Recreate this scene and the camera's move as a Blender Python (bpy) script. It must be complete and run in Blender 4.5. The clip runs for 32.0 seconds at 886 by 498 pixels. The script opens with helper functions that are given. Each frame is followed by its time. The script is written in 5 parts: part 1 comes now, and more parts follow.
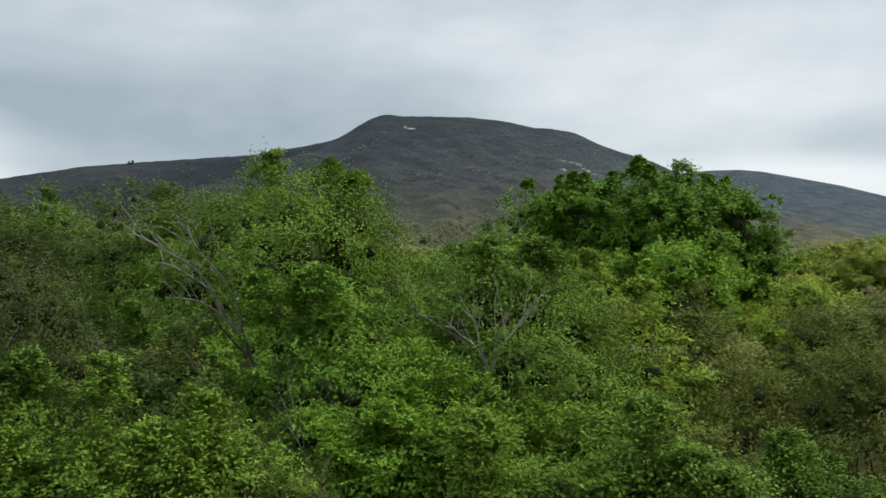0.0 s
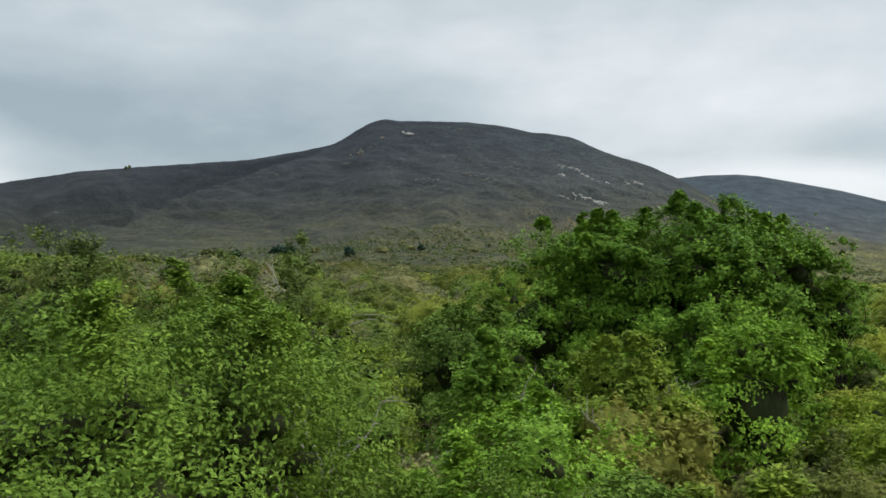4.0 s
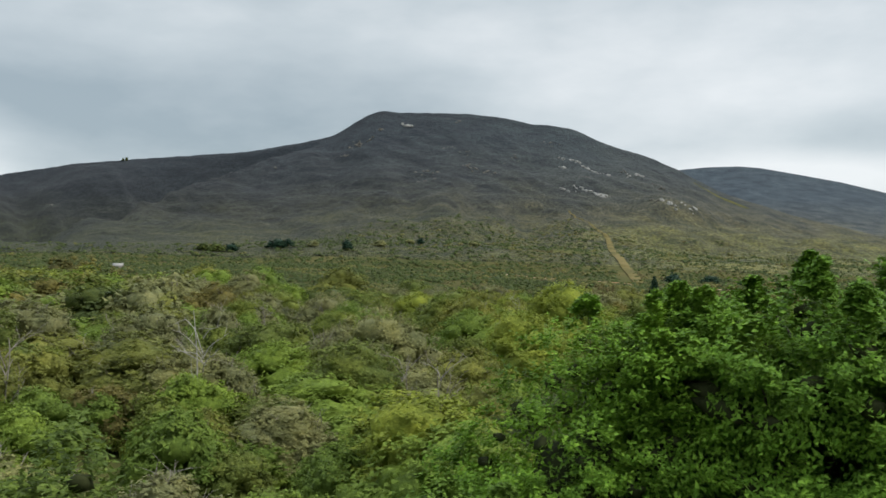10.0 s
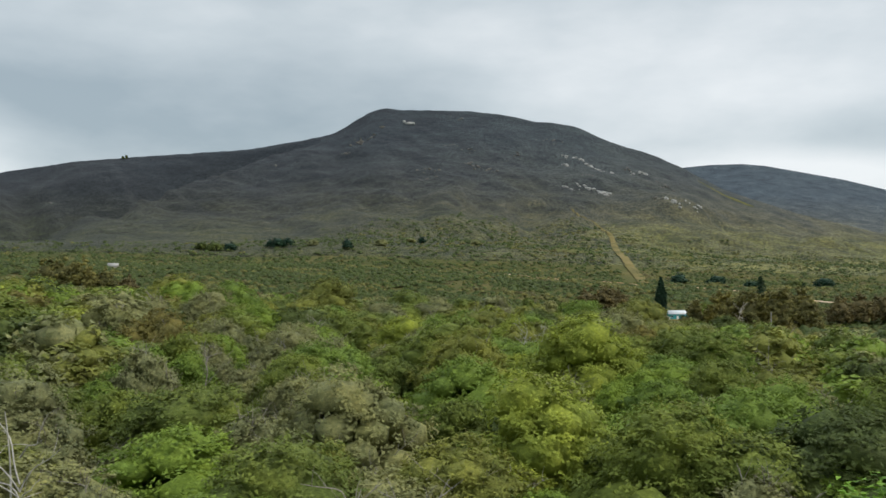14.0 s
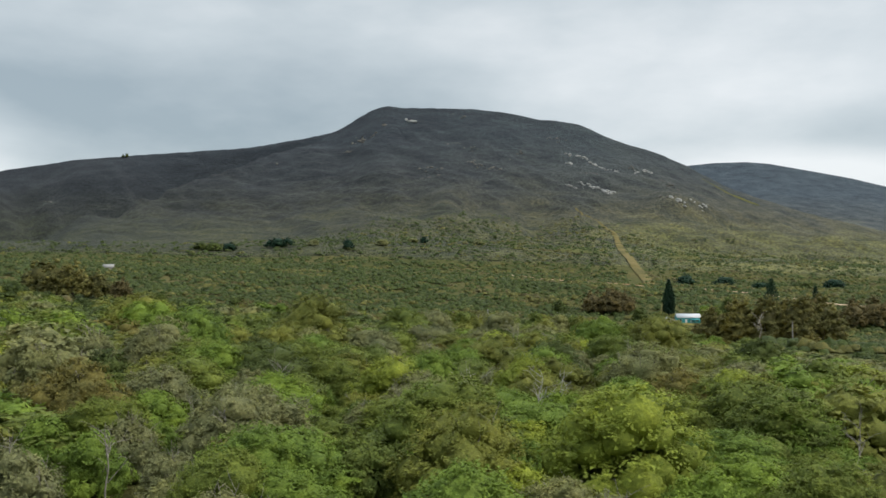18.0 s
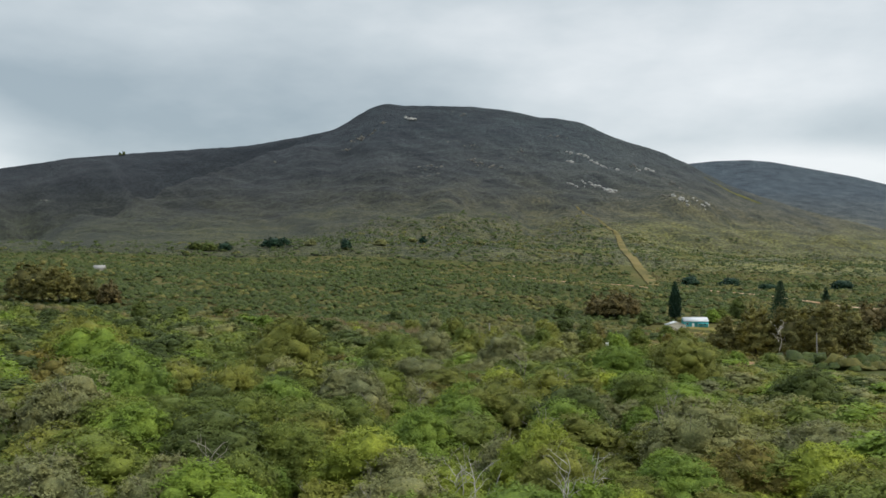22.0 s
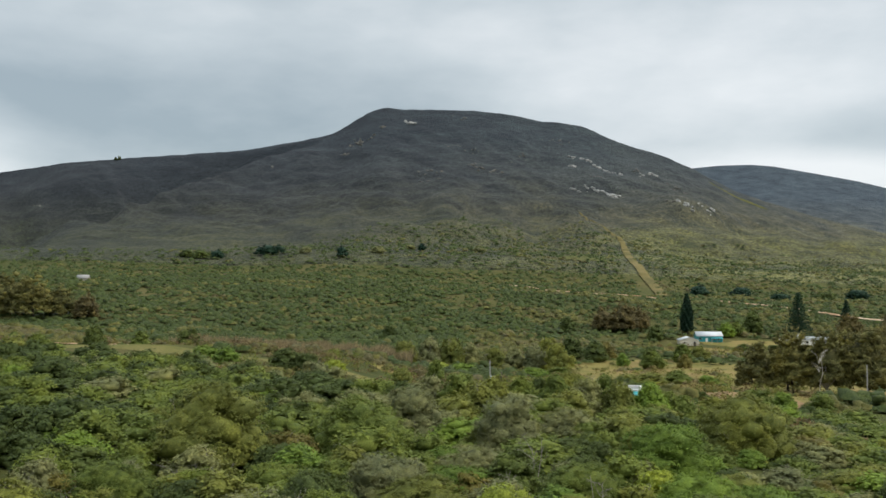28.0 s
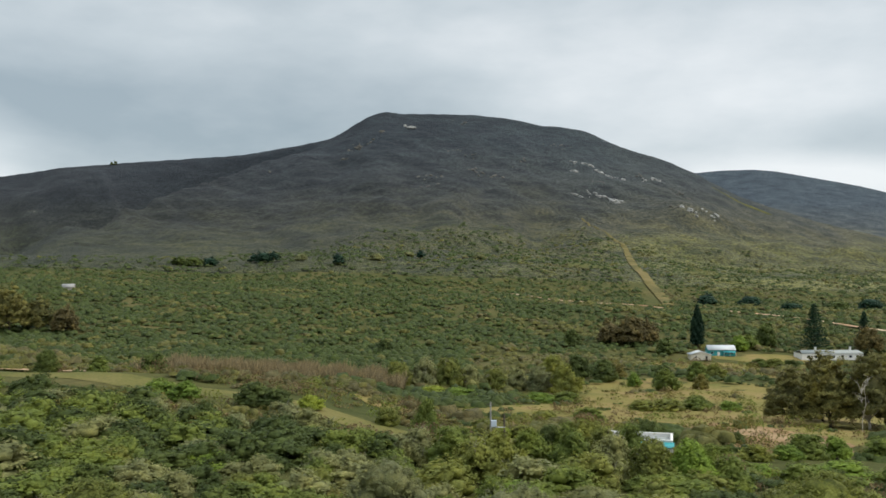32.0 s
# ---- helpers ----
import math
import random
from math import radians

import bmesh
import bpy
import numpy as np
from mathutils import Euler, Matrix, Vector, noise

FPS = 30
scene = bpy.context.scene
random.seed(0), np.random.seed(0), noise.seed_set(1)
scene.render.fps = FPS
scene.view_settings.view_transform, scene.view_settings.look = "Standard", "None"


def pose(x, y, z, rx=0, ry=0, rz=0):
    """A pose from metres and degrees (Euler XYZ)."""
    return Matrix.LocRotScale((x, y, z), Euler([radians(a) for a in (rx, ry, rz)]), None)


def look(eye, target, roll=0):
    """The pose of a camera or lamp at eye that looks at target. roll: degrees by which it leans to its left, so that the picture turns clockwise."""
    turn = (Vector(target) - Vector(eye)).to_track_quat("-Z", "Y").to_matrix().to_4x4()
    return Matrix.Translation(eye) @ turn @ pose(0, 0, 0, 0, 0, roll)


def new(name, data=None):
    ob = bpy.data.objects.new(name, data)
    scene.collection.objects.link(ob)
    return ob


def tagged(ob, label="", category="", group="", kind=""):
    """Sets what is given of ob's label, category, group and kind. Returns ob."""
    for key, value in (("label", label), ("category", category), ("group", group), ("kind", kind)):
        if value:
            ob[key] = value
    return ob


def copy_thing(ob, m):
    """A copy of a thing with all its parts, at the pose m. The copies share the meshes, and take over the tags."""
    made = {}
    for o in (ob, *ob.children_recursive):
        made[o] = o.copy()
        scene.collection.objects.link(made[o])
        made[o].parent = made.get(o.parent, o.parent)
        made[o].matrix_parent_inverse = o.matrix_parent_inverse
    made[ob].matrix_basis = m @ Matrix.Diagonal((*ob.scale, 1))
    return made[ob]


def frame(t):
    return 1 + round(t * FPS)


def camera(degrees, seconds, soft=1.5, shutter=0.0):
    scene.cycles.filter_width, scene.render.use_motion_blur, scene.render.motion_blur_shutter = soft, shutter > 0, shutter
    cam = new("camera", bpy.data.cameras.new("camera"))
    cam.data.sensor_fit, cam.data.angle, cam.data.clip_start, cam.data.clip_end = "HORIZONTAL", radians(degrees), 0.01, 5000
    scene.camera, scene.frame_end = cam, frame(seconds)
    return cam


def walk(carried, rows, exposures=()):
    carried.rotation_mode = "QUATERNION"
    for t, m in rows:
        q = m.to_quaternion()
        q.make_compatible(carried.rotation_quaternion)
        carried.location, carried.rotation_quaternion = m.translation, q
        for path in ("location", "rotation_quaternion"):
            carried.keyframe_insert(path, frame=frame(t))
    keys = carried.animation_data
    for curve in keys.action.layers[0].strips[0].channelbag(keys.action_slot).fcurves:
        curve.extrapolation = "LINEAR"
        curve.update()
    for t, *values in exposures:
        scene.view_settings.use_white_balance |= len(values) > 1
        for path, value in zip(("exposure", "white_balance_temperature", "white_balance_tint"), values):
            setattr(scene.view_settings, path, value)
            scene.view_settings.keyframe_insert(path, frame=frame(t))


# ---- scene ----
cam = camera(52.57, 32.0, soft=1.6)
# seconds, eye x, y, z, tilt, turn
PATH = [
    (0, 0.00, 0.00, -0.00, 91.895, -0.209),
    (1, -0.02, 2.19, 0.50, 92.028, -0.269),
    (2, -0.00, 4.08, 1.02, 92.155, -0.300),
    (3, 0.01, 5.75, 1.56, 92.174, -0.340),
    (4, 0.06, 7.16, 2.09, 92.171, -0.329),
    (5, 0.14, 8.46, 2.56, 92.130, -0.353),
    (6, 0.24, 10.01, 2.99, 92.071, -0.358),
    (7, 0.36, 12.15, 3.47, 91.987, -0.358),
    (8, 0.45, 14.69, 3.97, 91.830, -0.329),
    (9, 0.54, 17.43, 4.49, 91.711, -0.326),
    (10, 0.63, 20.45, 5.04, 91.636, -0.328),
    (11, 0.78, 23.70, 5.54, 91.571, -0.294),
    (12, 0.98, 27.05, 6.00, 91.541, -0.236),
    (13, 1.23, 30.66, 6.45, 91.509, -0.207),
    (14, 1.46, 34.09, 6.97, 91.488, -0.176),
    (15, 1.59, 37.35, 7.57, 91.474, -0.133),
    (16, 1.72, 40.74, 8.22, 91.459, -0.086),
    (17, 1.84, 44.37, 8.84, 91.417, -0.041),
    (18, 2.00, 48.32, 9.40, 91.360, -0.000),
    (19, 2.09, 52.35, 9.88, 91.292, 0.001),
    (20, 2.19, 56.42, 10.50, 91.272, 0.022),
    (21, 2.33, 60.53, 11.13, 91.253, 0.018),
    (22, 2.51, 64.61, 11.78, 91.227, -0.000),
    (23, 2.70, 68.74, 12.30, 91.221, -0.004),
    (24, 2.95, 73.14, 12.81, 91.220, -0.014),
    (25, 3.20, 77.70, 13.41, 91.224, -0.002),
    (26, 3.52, 82.49, 14.05, 91.345, 0.045),
    (27, 3.76, 87.50, 14.73, 91.431, 0.054),
    (28, 4.07, 92.74, 15.37, 91.520, 0.070),
    (29, 4.45, 98.18, 16.01, 91.616, 0.093),
    (30, 4.75, 103.77, 16.76, 91.671, 0.106),
    (31, 4.98, 109.55, 17.39, 91.767, 0.120),
    (32, 5.24, 115.61, 18.08, 91.836, 0.110),
]
walk(cam, [(t, pose(x, y, z, tilt, 0, turn)) for t, x, y, z, tilt, turn in PATH], exposures=[(0, 0.0), (32, 0.0)])

# ---- world, overcast sky ----
SUN_ELEV, SUN_TURN = 46, 106


def build_world():
    w = bpy.data.worlds.new("overcast_sky")
    scene.world = w
    w.use_nodes = True
    nt = w.node_tree
    nt.nodes.clear()
    N, L = nt.nodes.new, nt.links.new
    out, bg = N("ShaderNodeOutputWorld"), N("ShaderNodeBackground")
    sky = N("ShaderNodeTexSky")
    sky.sky_type, sky.sun_disc = "NISHITA", False
    sky.sun_elevation, sky.sun_rotation = radians(SUN_ELEV), radians(SUN_TURN)
    tc, mp = N("ShaderNodeTexCoord"), N("ShaderNodeMapping")
    mp.inputs["Scale"].default_value = (1.0, 1.0, 2.6)
    mp.inputs["Rotation"].default_value = (0, radians(-12), 0)
    L(tc.outputs["Generated"], mp.inputs["Vector"])
    big, fine = N("ShaderNodeTexNoise"), N("ShaderNodeTexNoise")
    big.inputs["Scale"].default_value, big.inputs["Detail"].default_value, big.inputs["Roughness"].default_value = 4.2, 5, 0.52
    fine.inputs["Scale"].default_value, fine.inputs["Detail"].default_value, fine.inputs["Roughness"].default_value = 13.0, 5, 0.5
    L(mp.outputs[0], big.inputs["Vector"])
    L(mp.outputs[0], fine.inputs["Vector"])

    def add(a, b, k):
        m = N("ShaderNodeMath")
        m.operation = "MULTIPLY_ADD"
        m.inputs[1].default_value = k
        L(b, m.inputs[0])
        if isinstance(a, float):
            m.inputs[2].default_value = a
        else:
            L(a, m.inputs[2])
        return m.outputs[0]

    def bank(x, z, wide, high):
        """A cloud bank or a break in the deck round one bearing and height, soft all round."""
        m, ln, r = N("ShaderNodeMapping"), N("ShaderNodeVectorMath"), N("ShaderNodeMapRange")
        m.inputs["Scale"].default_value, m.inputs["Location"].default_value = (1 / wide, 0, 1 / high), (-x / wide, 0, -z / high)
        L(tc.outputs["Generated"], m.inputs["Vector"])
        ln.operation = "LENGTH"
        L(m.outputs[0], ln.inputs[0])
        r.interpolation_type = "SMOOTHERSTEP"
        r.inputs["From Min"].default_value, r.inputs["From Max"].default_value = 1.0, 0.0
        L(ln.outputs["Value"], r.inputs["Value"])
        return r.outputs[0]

    sep = N("ShaderNodeSeparateXYZ")
    L(tc.outputs["Generated"], sep.inputs[0])
    v = add(0.235, big.outputs["Fac"], 0.42)
    v = add(v, fine.outputs["Fac"], 0.14)
    v = add(v, sep.outputs["X"], 0.16)
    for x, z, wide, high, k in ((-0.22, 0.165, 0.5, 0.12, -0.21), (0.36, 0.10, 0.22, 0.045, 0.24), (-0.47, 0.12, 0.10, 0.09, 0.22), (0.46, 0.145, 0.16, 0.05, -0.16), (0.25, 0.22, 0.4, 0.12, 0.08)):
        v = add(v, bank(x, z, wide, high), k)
    ramp = N("ShaderNodeValToRGB")
    e = ramp.color_ramp.elements
    e[0].position, e[0].color = 0.24, (0.335, 0.405, 0.447, 1)
    e[1].position, e[1].color = 0.74, (0.82, 0.85, 0.865, 1)
    e.new(0.5).color = (0.56, 0.62, 0.65, 1)
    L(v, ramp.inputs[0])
    # an overcast sky is brightest overhead
    up = N("ShaderNodeMapRange")
    up.interpolation_type = "SMOOTHSTEP"
    for key, val in (("From Min", 0.3), ("From Max", 0.95), ("To Min", 1.0), ("To Max", 2.2)):
        up.inputs[key].default_value = val
    L(sep.outputs["Z"], up.inputs["Value"])
    mix = N("ShaderNodeMix")
    mix.data_type = "RGBA"
    mix.inputs[0].default_value = 0.985
    L(sky.outputs[0], mix.inputs[6])
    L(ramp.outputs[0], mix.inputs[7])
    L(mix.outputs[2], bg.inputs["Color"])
    L(up.outputs[0], bg.inputs["Strength"])
    L(bg.outputs[0], out.inputs[0])


build_world()
sun_data = bpy.data.lights.new("sun", "SUN")
sun_data.energy, sun_data.angle, sun_data.color = 2.0, radians(16), (1.0, 0.95, 0.86)
sun = new("sun", sun_data)
sun.matrix_world = look((60 * math.sin(radians(SUN_TURN)), 60 * math.cos(radians(SUN_TURN)), 60 * math.tan(radians(SUN_ELEV))), (0, 0, 0))

# ---- materials ----


def material(name):
    m = bpy.data.materials.new(name)
    m.use_nodes = True
    nt = m.node_tree
    return m, nt, nt.nodes["Principled BSDF"], nt.nodes.new, nt.links.new


def noise_node(nt, scale, detail=4, rough=0.55, coord="Object", stretch=(1, 1, 1)):
    N, L = nt.nodes.new, nt.links.new
    tc, mp, n = N("ShaderNodeTexCoord"), N("ShaderNodeMapping"), N("ShaderNodeTexNoise")
    mp.inputs["Scale"].default_value = stretch
    n.inputs["Scale"].default_value, n.inputs["Detail"].default_value, n.inputs["Roughness"].default_value = scale, detail, rough
    L(tc.outputs[coord], mp.inputs["Vector"])
    L(mp.outputs[0], n.inputs["Vector"])
    return n.outputs["Fac"]


def ramp_node(nt, fac, stops):
    r = nt.nodes.new("ShaderNodeValToRGB")
    e = r.color_ramp.elements
    e[0].position, e[0].color = stops[0][0], (*stops[0][1], 1)
    e[1].position, e[1].color = stops[-1][0], (*stops[-1][1], 1)
    for p, c in stops[1:-1]:
        e.new(p).color = (*c, 1)
    nt.links.new(fac, r.inputs[0])
    return r.outputs[0]


def mix_node(nt, fac, a, b, blend="MIX"):
    m = nt.nodes.new("ShaderNodeMix")
    m.data_type, m.blend_type = "RGBA", blend
    for socket, v in ((m.inputs[0], fac), (m.inputs[6], a), (m.inputs[7], b)):
        if isinstance(v, (int, float)):
            socket.default_value = v
        elif isinstance(v, tuple):
            socket.default_value = (*v, 1)
        else:
            nt.links.new(v, socket)
    return m.outputs[2]


def bump_node(nt, bsdf, fac, strength=0.4, distance=0.05):
    b = nt.nodes.new("ShaderNodeBump")
    b.inputs["Strength"].default_value, b.inputs["Distance"].default_value = strength, distance
    nt.links.new(fac, b.inputs["Height"])
    nt.links.new(b.outputs[0], bsdf.inputs["Normal"])


def leaf_material(name, dark, mid, light, patch=0.8, rough=0.6, translucent=0.25, spread=0.42):
    """Leaves: each leaf differs a little, each plant leans its own way, soft patches run across a crown."""
    m, nt, bsdf, N, L = material(name)
    geo, info = N("ShaderNodeNewGeometry"), N("ShaderNodeObjectInfo")
    dark, light = (tuple(q + spread * (p - q) for p, q in zip(e, mid)) for e in (dark, light))
    c = ramp_node(nt, geo.outputs["Random Per Island"], [(0.0, dark), (0.5, mid), (1.0, light)])
    p = noise_node(nt, patch, 3)
    c = mix_node(nt, 0.75, c, ramp_node(nt, p, [(0.34, (0.62, 0.66, 0.66)), (0.5, (1, 1, 1)), (0.66, (1.3, 1.24, 1.1))]), "MULTIPLY")
    c = mix_node(nt, 0.8, c, ramp_node(nt, info.outputs["Random"], [(0.0, (0.78, 0.82, 0.84)), (0.5, (1, 1, 1)), (1.0, (1.18, 1.16, 0.95))]), "MULTIPLY")
    grain = noise_node(nt, 7.0, 4, 0.7)
    c = mix_node(nt, 0.6, c, ramp_node(nt, grain, [(0.36, (0.55, 0.58, 0.55)), (0.5, (0.95, 0.95, 0.95)), (0.64, (1.4, 1.36, 1.25))]), "MULTIPLY")
    bump_node(nt, bsdf, grain, 0.7, 0.12)
    wide = noise_node(nt, 0.17, 3)
    c = mix_node(nt, 0.8, c, ramp_node(nt, wide, [(0.36, (0.84, 0.88, 0.95)), (0.5, (1, 1, 1)), (0.64, (1.16, 1.12, 0.96))]), "MULTIPLY")
    L(c, bsdf.inputs["Base Color"])
    bsdf.inputs["Roughness"].default_value = rough
    bsdf.inputs["Specular IOR Level"].default_value = 0.13
    tr, mx = N("ShaderNodeBsdfTranslucent"), N("ShaderNodeMixShader")
    L(c, tr.inputs["Color"])
    mx.inputs[0].default_value = translucent
    L(bsdf.outputs[0], mx.inputs[1])
    L(tr.outputs[0], mx.inputs[2])
    L(mx.outputs[0], nt.nodes["Material Output"].inputs[0])
    return m


LEAF = {
    # fresh growth in the moist hollow where the flight starts
    "bright": leaf_material("bright_green_leaves", (0.121, 0.232, 0.0215), (0.177, 0.319, 0.0321), (0.257, 0.421, 0.0572), spread=0.9, translucent=0.18),
    "lime": leaf_material("yellow_green_leaves", (0.162, 0.239, 0.021), (0.221, 0.313, 0.0314), (0.303, 0.398, 0.0535), spread=0.9, translucent=0.18),
    "dark": leaf_material("dark_glossy_leaves", (0.105, 0.211, 0.0174), (0.162, 0.299, 0.0273), (0.254, 0.423, 0.0497), spread=0.9, rough=0.5, translucent=0.18),
    "leafy": leaf_material("mid_green_leaves", (0.101, 0.177, 0.0215), (0.142, 0.237, 0.0322), (0.202, 0.31, 0.0516), spread=0.9, translucent=0.18),
    "dull": leaf_material("dull_grey_green_leaves", (0.078, 0.12, 0.0258), (0.111, 0.162, 0.0365), (0.151, 0.213, 0.0547), spread=0.9),
    "drab": leaf_material("olive_heath_leaves", (0.096, 0.12, 0.0208), (0.133, 0.163, 0.0296), (0.179, 0.209, 0.0464), spread=0.9),
    # coastal scrub of the slope and the valley
    "green": leaf_material("scrub_green_leaves", (0.118, 0.15, 0.03), (0.156, 0.194, 0.0404), (0.209, 0.248, 0.0601)),
    "fresh": leaf_material("scrub_fresh_leaves", (0.133, 0.197, 0.031), (0.177, 0.252, 0.0428), (0.232, 0.319, 0.0654)),
    "deep": leaf_material("scrub_deep_green_leaves", (0.0691, 0.0919, 0.0246), (0.0937, 0.121, 0.0336), (0.129, 0.162, 0.0493)),
    "grey": leaf_material("scrub_grey_leaves", (0.167, 0.177, 0.0736), (0.223, 0.228, 0.1), (0.301, 0.299, 0.144)),
    "olive": leaf_material("scrub_olive_leaves", (0.146, 0.159, 0.0338), (0.197, 0.21, 0.0469), (0.263, 0.268, 0.0723)),
    "gold": leaf_material("scrub_yellow_green_leaves", (0.212, 0.257, 0.0365), (0.281, 0.326, 0.0485), (0.358, 0.405, 0.0757)),
    "rust": leaf_material("scrub_brown_leaves", (0.135, 0.123, 0.0345), (0.184, 0.161, 0.046), (0.233, 0.204, 0.0652)),
    # low bush of the valley floor and the foothills: scrub colours darkened to hold shade
    "hill_green": leaf_material("hill_bush_green_leaves", (0.0536, 0.0745, 0.0202), (0.0733, 0.1, 0.0261), (0.0978, 0.127, 0.0344)),
    "hill_dark": leaf_material("hill_bush_dark_leaves", (0.0518, 0.0698, 0.0216), (0.0716, 0.0943, 0.0281), (0.099, 0.125, 0.0375)),
    "hill_olive": leaf_material("hill_bush_olive_leaves", (0.0946, 0.0938, 0.0306), (0.124, 0.122, 0.0394), (0.16, 0.152, 0.0521)),
    "hill_brown": leaf_material("hill_bush_brown_leaves", (0.103, 0.091, 0.0383), (0.139, 0.121, 0.051), (0.18, 0.155, 0.0684)),
    "pine": leaf_material("blue_green_needles", (0.012, 0.032, 0.018), (0.022, 0.052, 0.03), (0.04, 0.08, 0.045), rough=0.6, translucent=0.08),
    "heath": leaf_material("reddish_heath_tufts", (0.13, 0.092, 0.045), (0.185, 0.132, 0.066), (0.25, 0.18, 0.10)),
    "reed": leaf_material("dry_reeds", (0.16, 0.128, 0.08), (0.25, 0.2, 0.13), (0.37, 0.3, 0.2), rough=0.7),
}


def bark_material(name, a, b):
    m, nt, bsdf, N, L = material(name)
    n = noise_node(nt, 9, 5, 0.6, stretch=(1, 1, 0.25))
    L(ramp_node(nt, n, [(0.3, a), (0.7, b)]), bsdf.inputs["Base Color"])
    bsdf.inputs["Roughness"].default_value = 0.85
    bsdf.inputs["Specular IOR Level"].default_value = 0.12
    bump_node(nt, bsdf, n, 0.5, 0.03)
    return m


# near-black crown insides: the colour stands in for shade between leaves
CROWN_SHADE = bark_material("crown_gap_shade", (0.021, 0.027, 0.009), (0.045, 0.053, 0.019))
BARK = bark_material("grey_bark", (0.04, 0.034, 0.028), (0.115, 0.10, 0.083))
DEAD = bark_material("bleached_dead_wood", (0.26, 0.24, 0.21), (0.5, 0.47, 0.43))
TWIG = bark_material("grey_twigs", (0.17, 0.15, 0.125), (0.34, 0.31, 0.27))
PALE = bark_material("pale_smooth_bark", (0.35, 0.31, 0.26), (0.6, 0.56, 0.5))

# ---- lie of the land ----
GROUND_Y = (-400, -60, 0, 25, 45, 80, 120, 160, 200, 225, 245, 300, 350, 400, 450, 530, 600, 700, 850, 960, 1010, 1120, 2000, 5000)
GROUND_Z = (-8, -4.5, -4.5, -4.0, -2.6, -1.8, -1.4, -1.8, -2.4, -3.8, -5.2, -9.8, -13.6, -15, -15.6, -17, -11, 0, 10, 26, 22, -30, -60, -60)


def smooth(a, b, v):
    s = np.clip((v - a) / (b - a), 0, 1)
    return s * s * (3 - 2 * s)


def ground_z(x, y):
    """Height of the bare ground; works on numbers and arrays."""
    x, y = np.asarray(x, float), np.asarray(y, float)
    z = sum(np.interp(y + d, GROUND_Y, GROUND_Z) for d in (-8, -4, 0, 4, 8)) / 5
    left = np.minimum(x, 0)
    z = z - 0.07 * left * smooth(15, 45, y) * smooth(-90, -30, x) * (1 - smooth(230, 300, y))
    z = z + 3.0 * (1 - smooth(-90, -30, x)) * smooth(20, 60, y) * (1 - smooth(230, 300, y))
    z = z - 0.04 * np.clip(x, -400, 400) * smooth(230, 320, y) * (1 - smooth(1000, 1400, y)) * (1 - 0.55 * smooth(700, 880, y) * (1 - smooth(-200, -40, x)))
    z = z - 0.085 * np.clip(x - 16, 0, 60) * smooth(60, 150, y) * (1 - smooth(215, 300, y))
    z = z + 0.5 * np.sin(x * 0.11 + 1.3) * np.sin(y * 0.09) * smooth(20, 60, y)
    # the shelf that carries the grass track on the west, and the rise beyond it
    z = z + (1 - smooth(-25, 8, x)) * np.interp(y, (225, 245, 270, 295, 312, 330, 360, 385, 420), (0, 1.0, 3.5, 6.3, 5.0, 3.0, 1.5, 1.0, 0))
    z = z + 4.5 * (1 - smooth(-150, -92, x)) * smooth(260, 310, y) * (1 - smooth(385, 440, y))
    return z + 1.2 * np.sin(x * 0.021 + y * 0.013) * np.sin(y * 0.017 - x * 0.008) * smooth(300, 500, y)


# ridge line of the mountain: bearing (x over y) and height over y = 1900
RIDGE_B = (-1.2, -0.75, -0.494, -0.40, -0.305, -0.21, -0.147, -0.115, -0.084, -0.070, -0.058, -0.046, -0.02, 0.03, 0.08, 0.105, 0.14, 0.155, 0.175, 0.195, 0.23, 0.27, 0.31, 0.39, 0.49, 0.8, 1.2)
RIDGE_T = (0.03, 0.08, 0.110, 0.124, 0.131, 0.137, 0.148, 0.155, 0.174, 0.181, 0.1835, 0.181, 0.1805, 0.180, 0.174, 0.168, 0.165, 0.161, 0.151, 0.143, 0.133, 0.116, 0.094, 0.068, 0.044, 0.02, 0.01)
FAR_B = (-0.2, 0.05, 0.18, 0.27, 0.30, 0.335, 0.36, 0.40, 0.45, 0.50, 0.7, 1.0, 1.4)
FAR_T = (0.02, 0.06, 0.10, 0.116, 0.119, 0.120, 0.118, 0.111, 0.102, 0.090, 0.055, 0.03, 0.01)


def fbm(x, y, scale, octaves=5, gain=0.5, seed=0.0):
    """Value noise on arrays, made from turned sine waves, for relief and patches."""
    rng = np.random.RandomState(int(seed * 10) + 7)
    out, amp, tot = 0.0, 1.0, 0.0
    for o in range(octaves):
        f = 2.0 ** o / scale
        v = 0.0
        for k in range(5):
            a, ph = rng.uniform(0, 2 * math.pi, 2)
            b, ph2 = rng.uniform(0, 2 * math.pi, 2)
            v = v + np.sin((x * math.cos(a) + y * math.sin(a)) * f * 5.1 + ph + 1.7 * np.sin((x * math.cos(b) + y * math.sin(b)) * f * 3.3 + ph2))
        out, tot, amp = out + amp * v / 5, tot + amp, amp * gain
    return out / tot


def mesh_from(name, verts, faces_flat, sizes):
    """A mesh from arrays: vertices (n, 3), one flat run of corner numbers, and the corners of each face."""
    me = bpy.data.meshes.new(name)
    me.vertices.add(len(verts))
    me.vertices.foreach_set("co", np.ascontiguousarray(verts, np.float32).ravel())
    me.loops.add(len(faces_flat))
    me.loops.foreach_set("vertex_index", np.ascontiguousarray(faces_flat, np.int32))
    starts = np.concatenate([[0], np.cumsum(sizes)[:-1]]).astype(np.int32)
    me.polygons.add(len(sizes))
    me.polygons.foreach_set("loop_start", starts)
    me.update(calc_edges=True)
    return me


